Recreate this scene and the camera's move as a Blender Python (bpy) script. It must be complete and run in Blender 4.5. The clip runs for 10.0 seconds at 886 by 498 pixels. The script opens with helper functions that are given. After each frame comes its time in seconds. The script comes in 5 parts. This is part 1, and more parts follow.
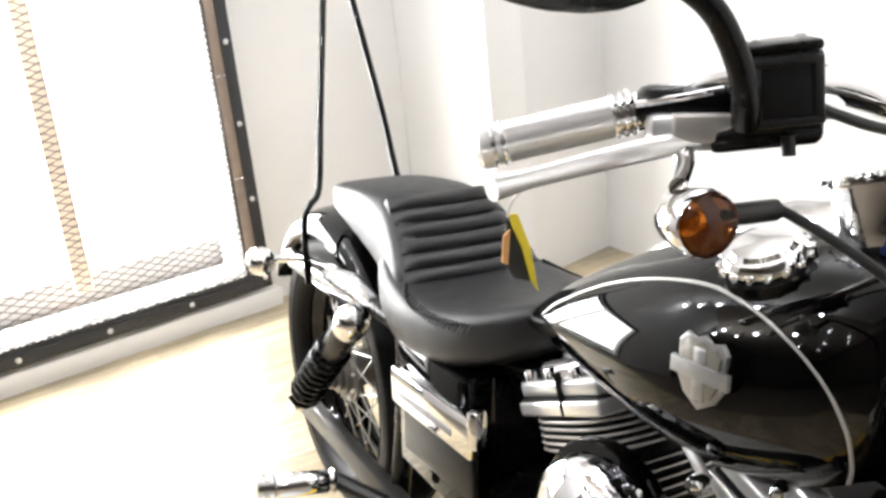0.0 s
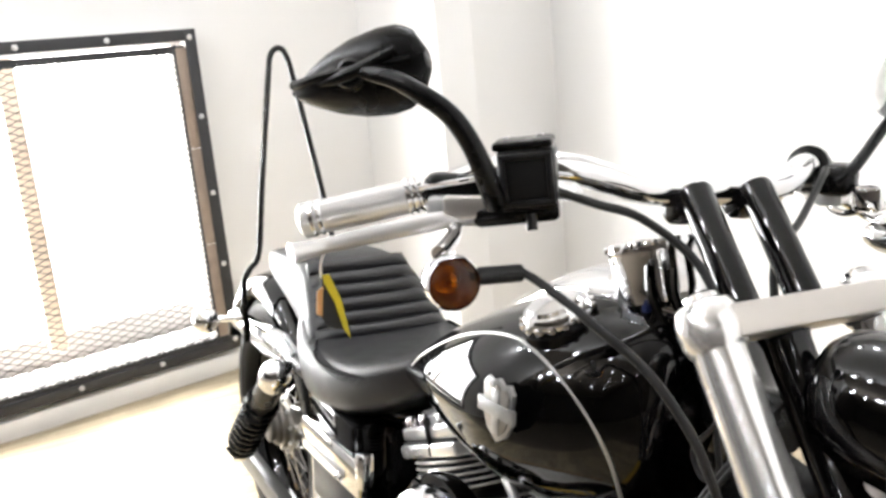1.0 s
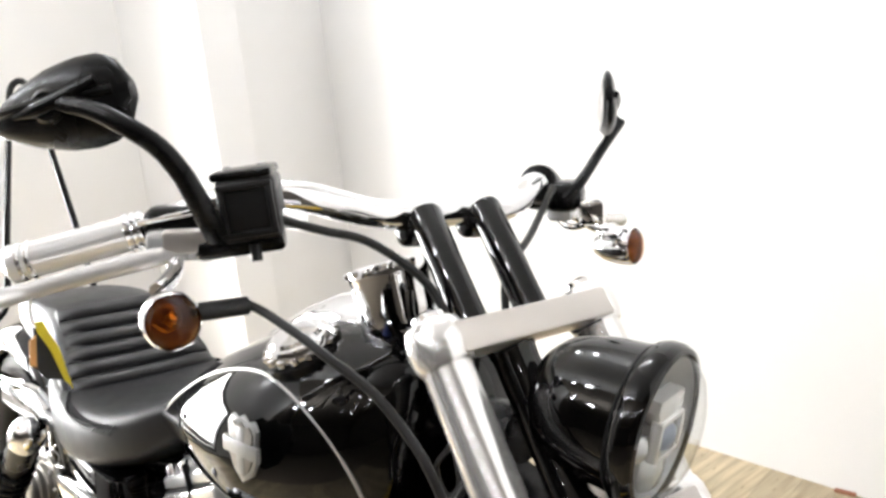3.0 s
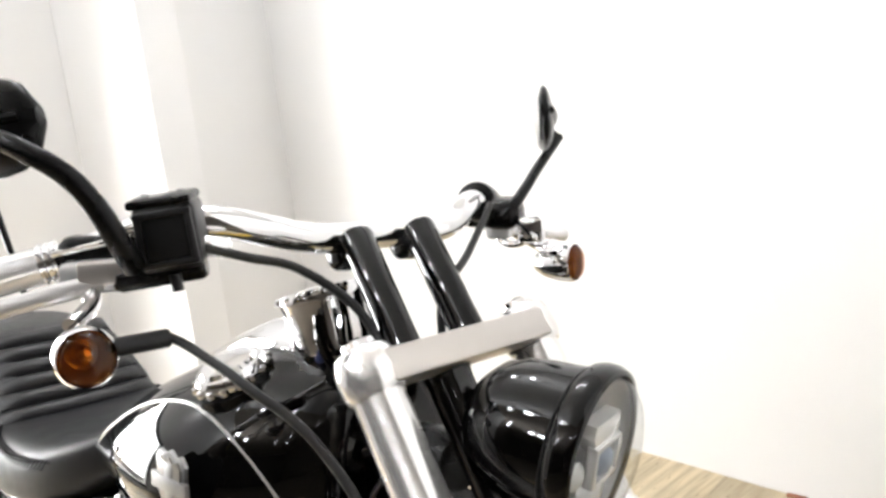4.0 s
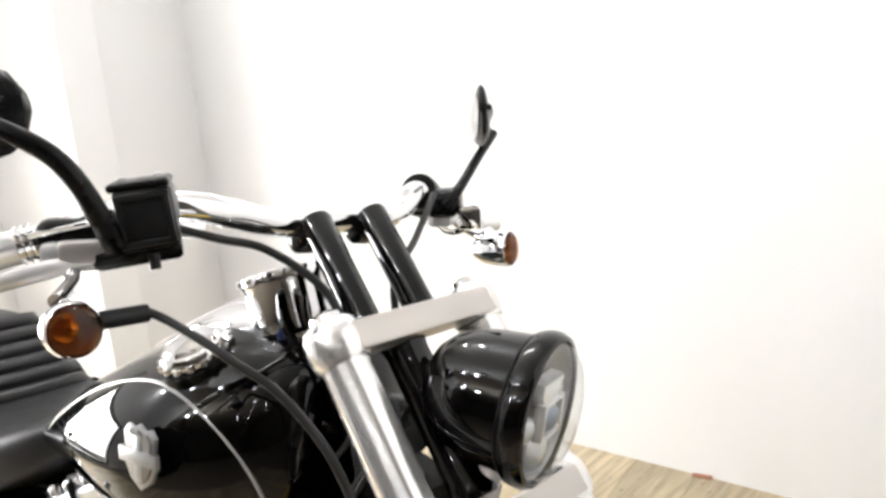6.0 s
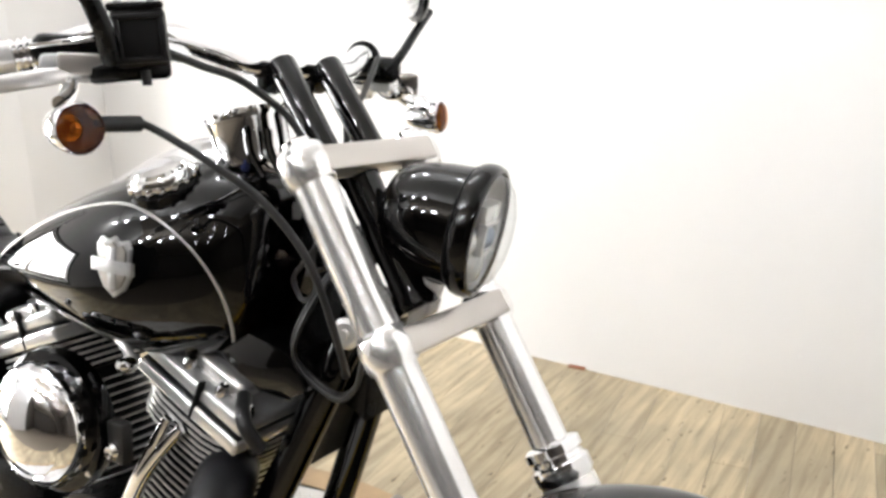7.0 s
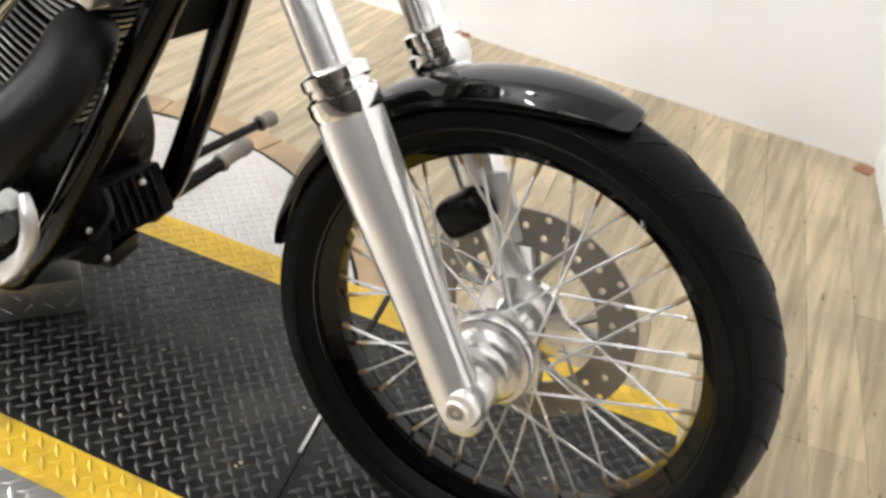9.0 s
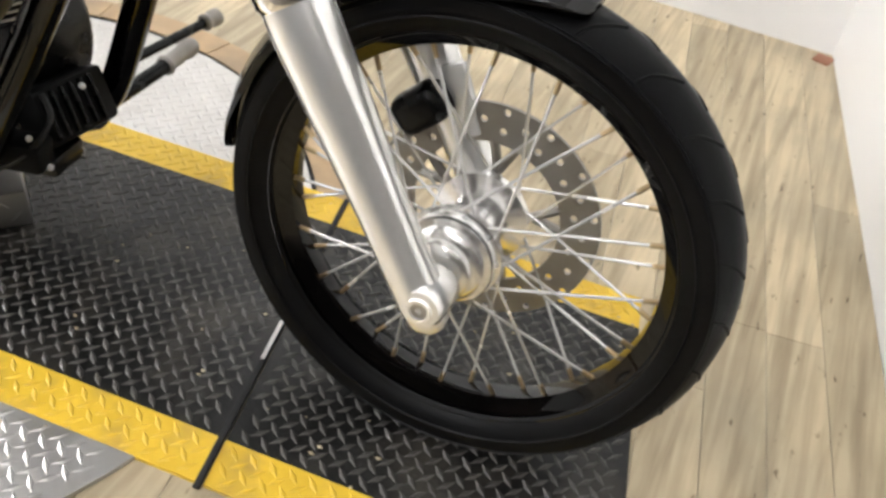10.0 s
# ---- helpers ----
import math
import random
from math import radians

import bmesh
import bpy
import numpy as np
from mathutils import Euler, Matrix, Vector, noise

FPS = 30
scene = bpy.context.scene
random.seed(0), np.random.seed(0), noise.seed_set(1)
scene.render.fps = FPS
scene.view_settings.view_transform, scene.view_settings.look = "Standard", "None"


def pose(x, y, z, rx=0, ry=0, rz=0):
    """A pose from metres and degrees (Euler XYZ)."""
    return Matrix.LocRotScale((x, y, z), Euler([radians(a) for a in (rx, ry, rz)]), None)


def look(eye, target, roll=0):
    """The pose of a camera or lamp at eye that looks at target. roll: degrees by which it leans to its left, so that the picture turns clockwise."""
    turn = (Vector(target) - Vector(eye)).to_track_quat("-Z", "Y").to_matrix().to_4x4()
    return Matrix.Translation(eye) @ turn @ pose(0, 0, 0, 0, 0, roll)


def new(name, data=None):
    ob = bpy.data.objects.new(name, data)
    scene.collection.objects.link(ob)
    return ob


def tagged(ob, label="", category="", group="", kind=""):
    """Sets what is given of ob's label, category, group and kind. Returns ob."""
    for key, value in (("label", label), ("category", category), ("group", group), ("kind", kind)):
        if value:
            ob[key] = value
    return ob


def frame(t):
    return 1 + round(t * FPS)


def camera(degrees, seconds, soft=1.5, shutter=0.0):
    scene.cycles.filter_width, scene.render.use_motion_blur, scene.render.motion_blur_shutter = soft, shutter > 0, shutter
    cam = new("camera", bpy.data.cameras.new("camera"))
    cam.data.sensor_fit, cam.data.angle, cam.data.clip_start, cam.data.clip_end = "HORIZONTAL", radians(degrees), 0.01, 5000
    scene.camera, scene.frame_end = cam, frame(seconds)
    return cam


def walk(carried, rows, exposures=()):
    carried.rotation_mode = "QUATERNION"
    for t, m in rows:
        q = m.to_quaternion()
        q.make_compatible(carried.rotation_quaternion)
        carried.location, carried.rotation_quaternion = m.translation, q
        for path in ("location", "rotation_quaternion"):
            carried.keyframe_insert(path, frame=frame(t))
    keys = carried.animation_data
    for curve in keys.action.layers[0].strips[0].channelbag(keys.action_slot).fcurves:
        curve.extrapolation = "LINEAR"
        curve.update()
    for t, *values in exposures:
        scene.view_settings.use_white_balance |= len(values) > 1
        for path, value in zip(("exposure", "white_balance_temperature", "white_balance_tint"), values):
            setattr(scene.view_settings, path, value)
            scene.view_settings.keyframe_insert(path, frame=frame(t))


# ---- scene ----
cam = camera(53.2, 10.0, soft=3.0)
PATH = [
    (0, (-0.099, -0.588, 1.137), (-1.788, 0.289, 0.525), -5.9),
    (0.5, (0.06, -0.544, 1.153), (-1.697, 0.255, 0.629), -4.6),
    (1, (0.112, -0.512, 1.156), (-1.615, 0.384, 0.692), -5.3),
    (1.5, (0.125, -0.499, 1.154), (-1.544, 0.506, 0.701), -5.5),
    (2, (0.131, -0.483, 1.148), (-1.451, 0.648, 0.682), -5.3),
    (2.5, (0.14, -0.471, 1.147), (-1.384, 0.742, 0.692), -5.4),
    (4, (0.144, -0.421, 1.151), (-1.278, 0.919, 0.722), -6.5),
    (4.5, (0.135, -0.414, 1.160), (-1.264, 0.949, 0.731), -6.4),
    (5, (0.139, -0.411, 1.159), (-1.239, 0.97, 0.721), -6.2),
    (5.2, (0.143, -0.416, 1.155), (-1.225, 0.982, 0.733), -6.5),
    (6.3, (0.163, -0.564, 1.144), (-1.031, 0.967, 0.662), -4.1),
    (6.5, (0.159, -0.606, 1.127), (-0.975, 0.956, 0.604), -3.1),
    (7, (0.181, -0.67, 1.089), (-0.84, 0.943, 0.493), -0.4),
    (7.5, (0.192, -0.695, 1.058), (-0.745, 0.926, 0.354), 2.3),
    (8, (0.197, -0.701, 1.019), (-0.652, 0.895, 0.163), 4.0),
    (8.5, (0.208, -0.702, 0.979), (-0.516, 0.854, -0.046), 6.5),
    (9, (0.208, -0.695, 0.946), (-0.417, 0.815, -0.208), 8.4),
    (9.5, (0.206, -0.683, 0.920), (-0.291, 0.774, -0.357), 9.8),
    (10, (0.209, -0.684, 0.923), (-0.266, 0.757, -0.381), 9.2),
]
walk(cam, [(t, look(eye, target, roll)) for t, eye, target, roll in PATH],
     exposures=[(0, 0.06), (2.5, 0.06), (4, 0.03), (5, 0.03), (7, 0.04), (8, 0.05), (10, 0.24)])

# ---- world and lights ----
world = bpy.data.worlds.new("world")
scene.world = world
world.use_nodes = True
world.node_tree.nodes["Background"].inputs[0].default_value = (0.9, 0.95, 1.0, 1)
world.node_tree.nodes["Background"].inputs[1].default_value = 0.05


def area(name, eye, target, sx, sy, watts, colour=(1, 1, 1)):
    lamp = bpy.data.lights.new(name, "AREA")
    lamp.shape, lamp.size, lamp.size_y, lamp.energy, lamp.color = "RECTANGLE", sx, sy, watts, colour
    ob = new(name, lamp)
    ob.matrix_world = look(eye, target)
    return ob


def bulb(name, eye, watts, radius, colour=(0.97, 0.995, 1.045)):
    lamp = bpy.data.lights.new(name, "POINT")
    lamp.energy, lamp.shadow_soft_size, lamp.color = watts, radius, colour
    ob = new(name, lamp)
    ob.location = eye
    return ob


SPOTS = [(-3.0, -3.3, 3.2), (-2.5, -3.7, 3.2), (-2.15, -3.2, 3.2), (-1.75, -3.75, 3.2), (-1.3, -3.3, 3.2), (-0.4, -2.9, 3.2)]
for at in SPOTS:
    bulb("spot_bulb", (at[0], at[1], at[2] - 0.16), 38, 0.05)
SMALL = [(0.4, -2.4, 3.2), (0.9, -3.4, 3.2), (1.5, -2.6, 3.2), (2.1, -3.2, 3.2), (1.2, -4.4, 3.2), (0.2, -4.2, 3.2), (2.6, -2.2, 3.2)]
for at in SMALL:
    bulb("small_spot_bulb", (at[0], at[1], at[2] - 0.16), 6, 0.028)
TRACK = [(-2.8, -1.02, 2.46), (-2.35, -1.05, 2.46), (-1.9, -1.02, 2.46), (-1.3, -1.06, 2.46), (-0.95, -1.03, 2.46), (-0.45, -1.05, 2.46)]
for at in TRACK:
    bulb("track_bulb", (at[0], at[1], at[2] - 0.10), 11.8, 0.035)
INNER = [(-1.6, 0.6, 2.46), (-1.2, 0.6, 2.46), (-0.75, 0.58, 2.46)]
for at in INNER:
    bulb("booth_bulb", (at[0], at[1], at[2] - 0.10), 10.5, 0.04)
area("window_daylight", (-3.43, -0.64, 0.80), (0.0, -0.06, 0.76), 2.4, 1.5, 150, (0.97, 0.985, 1.0))

# ---- materials ----
def mat(name, colour, rough=0.5, metal=0.0, vary=0.15, scale=8.0, bump=0.0, bump_scale=60.0, coat=0.0, stain=None, stain_scale=2.0, per_object=0.0, spec=0.5):
    m = bpy.data.materials.new(name)
    m.use_nodes = True
    t = m.node_tree
    n, link = t.nodes, t.links.new
    b = n["Principled BSDF"]
    b.inputs["Roughness"].default_value, b.inputs["Metallic"].default_value = rough, metal
    b.inputs["Coat Weight"].default_value, b.inputs["Coat Roughness"].default_value = coat, 0.02
    b.inputs["Specular IOR Level"].default_value = spec
    co = n.new("ShaderNodeTexCoord")
    fine = n.new("ShaderNodeTexNoise")
    fine.inputs["Scale"].default_value, fine.inputs["Detail"].default_value = scale, 6
    link(co.outputs["Object"], fine.inputs["Vector"])
    mix = n.new("ShaderNodeMix")
    mix.data_type = "RGBA"
    mix.inputs["A"].default_value = (*[c * (1 - vary) for c in colour], 1)
    mix.inputs["B"].default_value = (*[min(1, c * (1 + vary)) for c in colour], 1)
    link(fine.outputs["Fac"], mix.inputs["Factor"])
    out = mix.outputs["Result"]
    if stain:
        big = n.new("ShaderNodeTexNoise")
        big.inputs["Scale"].default_value, big.inputs["Detail"].default_value = stain_scale, 8
        link(co.outputs["Object"], big.inputs["Vector"])
        ramp = n.new("ShaderNodeValToRGB")
        ramp.color_ramp.elements[0].position, ramp.color_ramp.elements[1].position = 0.5, 0.75
        link(big.outputs["Fac"], ramp.inputs["Fac"])
        mix2 = n.new("ShaderNodeMix")
        mix2.data_type = "RGBA"
        mix2.inputs["B"].default_value = (*stain, 1)
        link(ramp.outputs["Color"], mix2.inputs["Factor"])
        link(out, mix2.inputs["A"])
        out = mix2.outputs["Result"]
    if per_object:
        info = n.new("ShaderNodeObjectInfo")
        hsv = n.new("ShaderNodeHueSaturation")
        rng = n.new("ShaderNodeMapRange")
        rng.inputs["To Min"].default_value, rng.inputs["To Max"].default_value = 1 - per_object, 1 + per_object
        link(info.outputs["Random"], rng.inputs["Value"])
        link(rng.outputs["Result"], hsv.inputs["Value"])
        link(out, hsv.inputs["Color"])
        out = hsv.outputs["Color"]
    link(out, b.inputs["Base Color"])
    rr = n.new("ShaderNodeMapRange")
    rr.inputs["To Min"].default_value, rr.inputs["To Max"].default_value = max(0.0, rough * 0.8), min(1.0, rough * 1.25)
    link(fine.outputs["Fac"], rr.inputs["Value"])
    link(rr.outputs["Result"], b.inputs["Roughness"])
    if bump:
        grain = n.new("ShaderNodeTexNoise")
        grain.inputs["Scale"].default_value, grain.inputs["Detail"].default_value = bump_scale, 4
        link(co.outputs["Object"], grain.inputs["Vector"])
        bp = n.new("ShaderNodeBump")
        bp.inputs["Strength"].default_value, bp.inputs["Distance"].default_value = bump, 0.002
        link(grain.outputs["Fac"], bp.inputs["Height"])
        link(bp.outputs["Normal"], b.inputs["Normal"])
    return m


def glow(name, colour, strength):
    m = bpy.data.materials.new(name)
    m.use_nodes = True
    b = m.node_tree.nodes["Principled BSDF"]
    b.inputs["Base Color"].default_value = (*colour, 1)
    b.inputs["Emission Color"].default_value = (*colour, 1)
    b.inputs["Emission Strength"].default_value = strength
    return m


def thin_glass(name, colour, base=0.04):
    """A thin clear or tinted shell: what is behind it shows through, its gloss follows Fresnel."""
    m = bpy.data.materials.new(name)
    m.use_nodes = True
    n, link = m.node_tree.nodes, m.node_tree.links.new
    n.remove(n["Principled BSDF"])
    clear, shine, mix, edge = n.new("ShaderNodeBsdfTransparent"), n.new("ShaderNodeBsdfGlossy"), n.new("ShaderNodeMixShader"), n.new("ShaderNodeLayerWeight")
    clear.inputs["Color"].default_value = (*colour, 1)
    shine.inputs["Roughness"].default_value = 0.03
    power, scale = n.new("ShaderNodeMath"), n.new("ShaderNodeMath")
    power.operation, power.inputs[1].default_value = "POWER", 4.0
    scale.operation, scale.inputs[1].default_value, scale.inputs[2].default_value = "MULTIPLY_ADD", 0.7, base
    link(edge.outputs["Facing"], power.inputs[0])
    link(power.outputs[0], scale.inputs[0])
    link(scale.outputs[0], mix.inputs["Fac"])
    link(clear.outputs[0], mix.inputs[1])
    link(shine.outputs[0], mix.inputs[2])
    link(mix.outputs[0], n["Material Output"].inputs["Surface"])
    return m


def wood_floor():
    m = mat("weathered_wood_plank", (0.545, 0.452, 0.300), 0.34, vary=0.24, scale=5, bump=0.1, bump_scale=40, per_object=0.20, spec=0.28)
    t = m.node_tree
    n, link = t.nodes, t.links.new
    b = n["Principled BSDF"]
    old = b.inputs["Base Color"].links[0].from_socket
    geo = n.new("ShaderNodeNewGeometry")
    mp = n.new("ShaderNodeMapping")
    mp.inputs["Scale"].default_value = (52, 3.4, 1)
    link(geo.outputs["Position"], mp.inputs["Vector"])
    no = n.new("ShaderNodeTexNoise")
    no.inputs["Scale"].default_value, no.inputs["Detail"].default_value, no.inputs["Distortion"].default_value = 1.0, 7, 0.35
    link(mp.outputs["Vector"], no.inputs["Vector"])
    ramp = n.new("ShaderNodeValToRGB")
    e = ramp.color_ramp.elements
    e[0].position, e[0].color = 0.33, (0.52, 0.50, 0.48, 1)
    e[1].position, e[1].color = 0.62, (1.0, 1.0, 1.0, 1)
    link(no.outputs["Fac"], ramp.inputs["Fac"])
    mul = n.new("ShaderNodeMix")
    mul.data_type, mul.blend_type = "RGBA", "MULTIPLY"
    mul.inputs["Factor"].default_value = 0.85
    link(old, mul.inputs["A"])
    link(ramp.outputs["Color"], mul.inputs["B"])
    patch = n.new("ShaderNodeTexNoise")
    patch.inputs["Scale"].default_value, patch.inputs["Detail"].default_value = 3.0, 5
    link(geo.outputs["Position"], patch.inputs["Vector"])
    r2 = n.new("ShaderNodeValToRGB")
    r2.color_ramp.elements[0].position, r2.color_ramp.elements[1].position = 0.42, 0.68
    link(patch.outputs["Fac"], r2.inputs["Fac"])
    grey = n.new("ShaderNodeMix")
    grey.data_type = "RGBA"
    grey.inputs["B"].default_value = (0.27, 0.235, 0.17, 1)
    half = n.new("ShaderNodeMath")
    half.operation = "MULTIPLY"
    half.inputs[1].default_value = 0.55
    link(r2.outputs["Color"], half.inputs[0])
    link(half.outputs[0], grey.inputs["Factor"])
    link(mul.outputs["Result"], grey.inputs["A"])
    mp2 = n.new("ShaderNodeMapping")
    mp2.inputs["Scale"].default_value = (70, 22, 1)
    link(geo.outputs["Position"], mp2.inputs["Vector"])
    fleck = n.new("ShaderNodeTexNoise")
    fleck.inputs["Scale"].default_value, fleck.inputs["Detail"].default_value = 1.0, 2
    link(mp2.outputs["Vector"], fleck.inputs["Vector"])
    r3 = n.new("ShaderNodeValToRGB")
    f = r3.color_ramp.elements
    f[0].position, f[0].color = 0.66, (1, 1, 1, 1)
    f[1].position, f[1].color = 0.76, (0.30, 0.27, 0.24, 1)
    link(fleck.outputs["Fac"], r3.inputs["Fac"])
    spots = n.new("ShaderNodeMix")
    spots.data_type, spots.blend_type = "RGBA", "MULTIPLY"
    spots.inputs["Factor"].default_value = 1.0
    link(grey.outputs["Result"], spots.inputs["A"])
    link(r3.outputs["Color"], spots.inputs["B"])
    link(spots.outputs["Result"], b.inputs["Base Color"])
    return m


M = {
    "wall": mat("white_wall_paint", (0.77, 0.76, 0.745), 0.6, vary=0.02, scale=3, bump=0.08, bump_scale=180),
    "shop_wall": mat("brown_shop_wall", (0.075, 0.063, 0.051), 0.7, vary=0.3, scale=1.2),
    "ceiling": mat("beige_shop_ceiling", (0.40, 0.355, 0.30), 0.8, vary=0.15, scale=2),
    "wood": wood_floor(),
    "ring": mat("pale_wood_trim", (0.42, 0.29, 0.16), 0.5, vary=0.3, scale=14, bump=0.1, stain=(0.2, 0.15, 0.1), stain_scale=6),
    "shop_floor": mat("shop_floor_boards", (0.16, 0.133, 0.10), 0.4, vary=0.3, scale=2),
    "subfloor": mat("dark_subfloor", (0.05, 0.04, 0.03), 0.9, vary=0.2),
    "black_plate": mat("black_painted_plate", (0.006, 0.0057, 0.0052), 0.38, vary=0.7, scale=70, bump=0.35, bump_scale=160, stain=(0.055, 0.049, 0.039), stain_scale=7, spec=0.34),
    # lozenges coloured lighter than their black plate, a painted stand-in for caught highlights
    "tread_glint": mat("black_tread_glint", (0.07, 0.066, 0.061), 0.38, 0.3, vary=0.4, scale=40, bump=0.1),
    "steel_plate": mat("bare_steel_plate", (0.55, 0.54, 0.525), 0.36, 0.85, vary=0.15, scale=12, bump=0.15, bump_scale=90, stain=(0.4, 0.38, 0.35), stain_scale=5),
    "yellow": mat("yellow_paint", (0.70, 0.455, 0.03), 0.45, vary=0.14, scale=9, bump=0.15, bump_scale=60, stain=(0.42, 0.27, 0.05), stain_scale=16),
    "dark_gap": mat("dark_gap", (0.008, 0.008, 0.008), 0.9, vary=0.2),
    "frame_black": mat("black_frame_paint", (0.022, 0.022, 0.024), 0.5, vary=0.3, scale=20, bump=0.15),
    "frame_wood": mat("brown_wood_strip", (0.27, 0.21, 0.165), 0.6, vary=0.4, scale=18, bump=0.2),
    "orange_wood": mat("pale_orange_wood_post", (0.95, 0.76, 0.60), 0.5, vary=0.12, scale=10),
    "mesh": mat("dark_steel_mesh", (0.06, 0.055, 0.055), 0.5, 0.5, vary=0.2),
    "bolt": mat("grey_bolt", (0.62, 0.62, 0.62), 0.35, 0.7, vary=0.1),
    "gloss": mat("gloss_black_paint", (0.0012, 0.0011, 0.0011), 0.03, vary=0.2, scale=30, spec=0.38),
    "satin": mat("satin_black_paint", (0.004, 0.004, 0.004), 0.26, vary=0.3, scale=25, bump=0.05, spec=0.2),
    "flat_black": mat("flat_black_exhaust", (0.006, 0.006, 0.007), 0.36, vary=0.25, scale=22, bump=0.05, spec=0.26),
    "plastic": mat("black_plastic", (0.006, 0.006, 0.0065), 0.35, vary=0.3, scale=30, bump=0.05, bump_scale=300, spec=0.45),
    "rubber": mat("tyre_rubber", (0.0035, 0.0035, 0.0038), 0.38, vary=0.3, scale=18, bump=0.12, bump_scale=200, stain=(0.008, 0.008, 0.008), stain_scale=6, spec=0.10),
    "hose": mat("black_rubber_hose", (0.014, 0.014, 0.014), 0.35, vary=0.25, scale=30, spec=0.35),
    "leather": mat("black_vinyl_seat", (0.0085, 0.0085, 0.0095), 0.42, vary=0.25, scale=40, bump=0.25, bump_scale=420, spec=0.5),
    "seam": mat("black_seam", (0.004, 0.004, 0.004), 0.6, vary=0.2, spec=0.12),
    "chrome": mat("chrome", (0.86, 0.86, 0.87), 0.045, 1.0, vary=0.03, scale=5),
    "brushed": mat("polished_aluminium", (0.90, 0.89, 0.88), 0.18, 0.70, vary=0.04, scale=10, bump=0.01, bump_scale=120),
    "fork": mat("silver_fork_tube", (0.92, 0.91, 0.90), 0.18, 0.78, vary=0.04, scale=10),
    "grip": mat("bright_silver_grip", (0.90, 0.89, 0.88), 0.20, 0.62, vary=0.06, scale=10),
    "hub": mat("bright_hub_aluminium", (0.90, 0.89, 0.88), 0.16, 0.85, vary=0.08, scale=20),
    "clamp": mat("satin_aluminium", (0.62, 0.585, 0.55), 0.30, 0.7, vary=0.06, scale=12),
    "spoke": mat("steel_spoke", (0.86, 0.85, 0.83), 0.25, 0.65, vary=0.12, scale=20),
    "nipple": mat("rusty_spoke_nipple", (0.33, 0.24, 0.13), 0.35, 0.85, vary=0.4, scale=60),
    "disc": mat("brake_disc_steel", (0.25, 0.235, 0.215), 0.38, 0.75, vary=0.2, scale=30, bump=0.1, bump_scale=150),
    "steel_dark": mat("dull_dark_steel", (0.05, 0.048, 0.045), 0.35, 0.6, vary=0.2, scale=30),
    "cast": mat("silver_cast_metal", (0.70, 0.70, 0.70), 0.20, 0.60, vary=0.15, scale=20, bump=0.1),
    "fin": mat("black_engine_fin", (0.006, 0.006, 0.006), 0.42, vary=0.3, scale=30, spec=0.2),
    "fin_edge": mat("machined_fin_edge", (0.62, 0.61, 0.59), 0.30, 0.6, vary=0.15, scale=30),
    "amber": thin_glass("amber_lens", (0.74, 0.42, 0.14)),
    "amber_back": mat("orange_reflector", (0.62, 0.48, 0.34), 0.25, 0.85, vary=0.3, scale=60),
    "lens": thin_glass("clear_lens", (0.95, 0.96, 0.96), 0.06),
    "lamp_grey": mat("grey_reflector", (0.36, 0.36, 0.37), 0.30, 0.5, vary=0.3, scale=40),
    "mirror": mat("mirror_glass", (0.9, 0.9, 0.9), 0.01, 1.0, vary=0.0),
    "tag_yellow": mat("yellow_tag", (0.85, 0.68, 0.03), 0.5, vary=0.1),
    "tag_black": mat("black_tag", (0.02, 0.02, 0.02), 0.5, vary=0.2),
    "crumb": mat("pale_grit", (0.55, 0.46, 0.30), 0.7, vary=0.3),
    "emblem": mat("dull_silver_emblem", (0.32, 0.32, 0.32), 0.36, 0.85, vary=0.3, scale=60, bump=0.3, bump_scale=150),
    "tag_orange": mat("orange_print", (0.75, 0.38, 0.12), 0.5, vary=0.1),
    "pinstripe": mat("silver_pinstripe_paint", (0.50, 0.49, 0.47), 0.3, 0.3, vary=0.08),
    "paper": mat("white_paper", (0.8, 0.79, 0.76), 0.6, vary=0.05),
    "red": mat("red_mark", (0.30, 0.13, 0.075), 0.6, vary=0.2),
    "outside": glow("overcast_daylight", (1.0, 1.0, 1.0), 8.0),
    "ledge": mat("pale_ledge_concrete", (0.42, 0.40, 0.38), 0.8, vary=0.1, scale=6),
    "blue_glass": mat("bluish_lens", (0.30, 0.34, 0.42), 0.08, 0.4, vary=0.2),
    "blue": mat("blue_plastic_plug", (0.012, 0.022, 0.10), 0.4, vary=0.1),
}

# ---- mesh tools ----
def link_mesh(name, bm, material, parent=None, label="", smooth=True):
    bmesh.ops.recalc_face_normals(bm, faces=bm.faces)
    me = bpy.data.meshes.new(name)
    bm.to_mesh(me)
    bm.free()
    if smooth:
        for p in me.polygons:
            p.use_smooth = True
        me.set_sharp_from_angle(angle=radians(38))
    me.materials.append(material)
    ob = new(name, me)
    if parent is not None:
        ob.parent = parent
    if label:
        ob["label"] = label
    return ob


def part(name, bm, material, parent, label="", smooth=True):
    return link_mesh(name, bm, material, parent, label, smooth)


def V(*a):
    return Vector(a)


def basis(d, up=None):
    d = Vector(d).normalized()
    u = Vector(up) if up else (V(0, 0, 1) if abs(d.z) < 0.9 else V(1, 0, 0))
    a = u.cross(d).normalized()
    return a, d.cross(a).normalized(), d


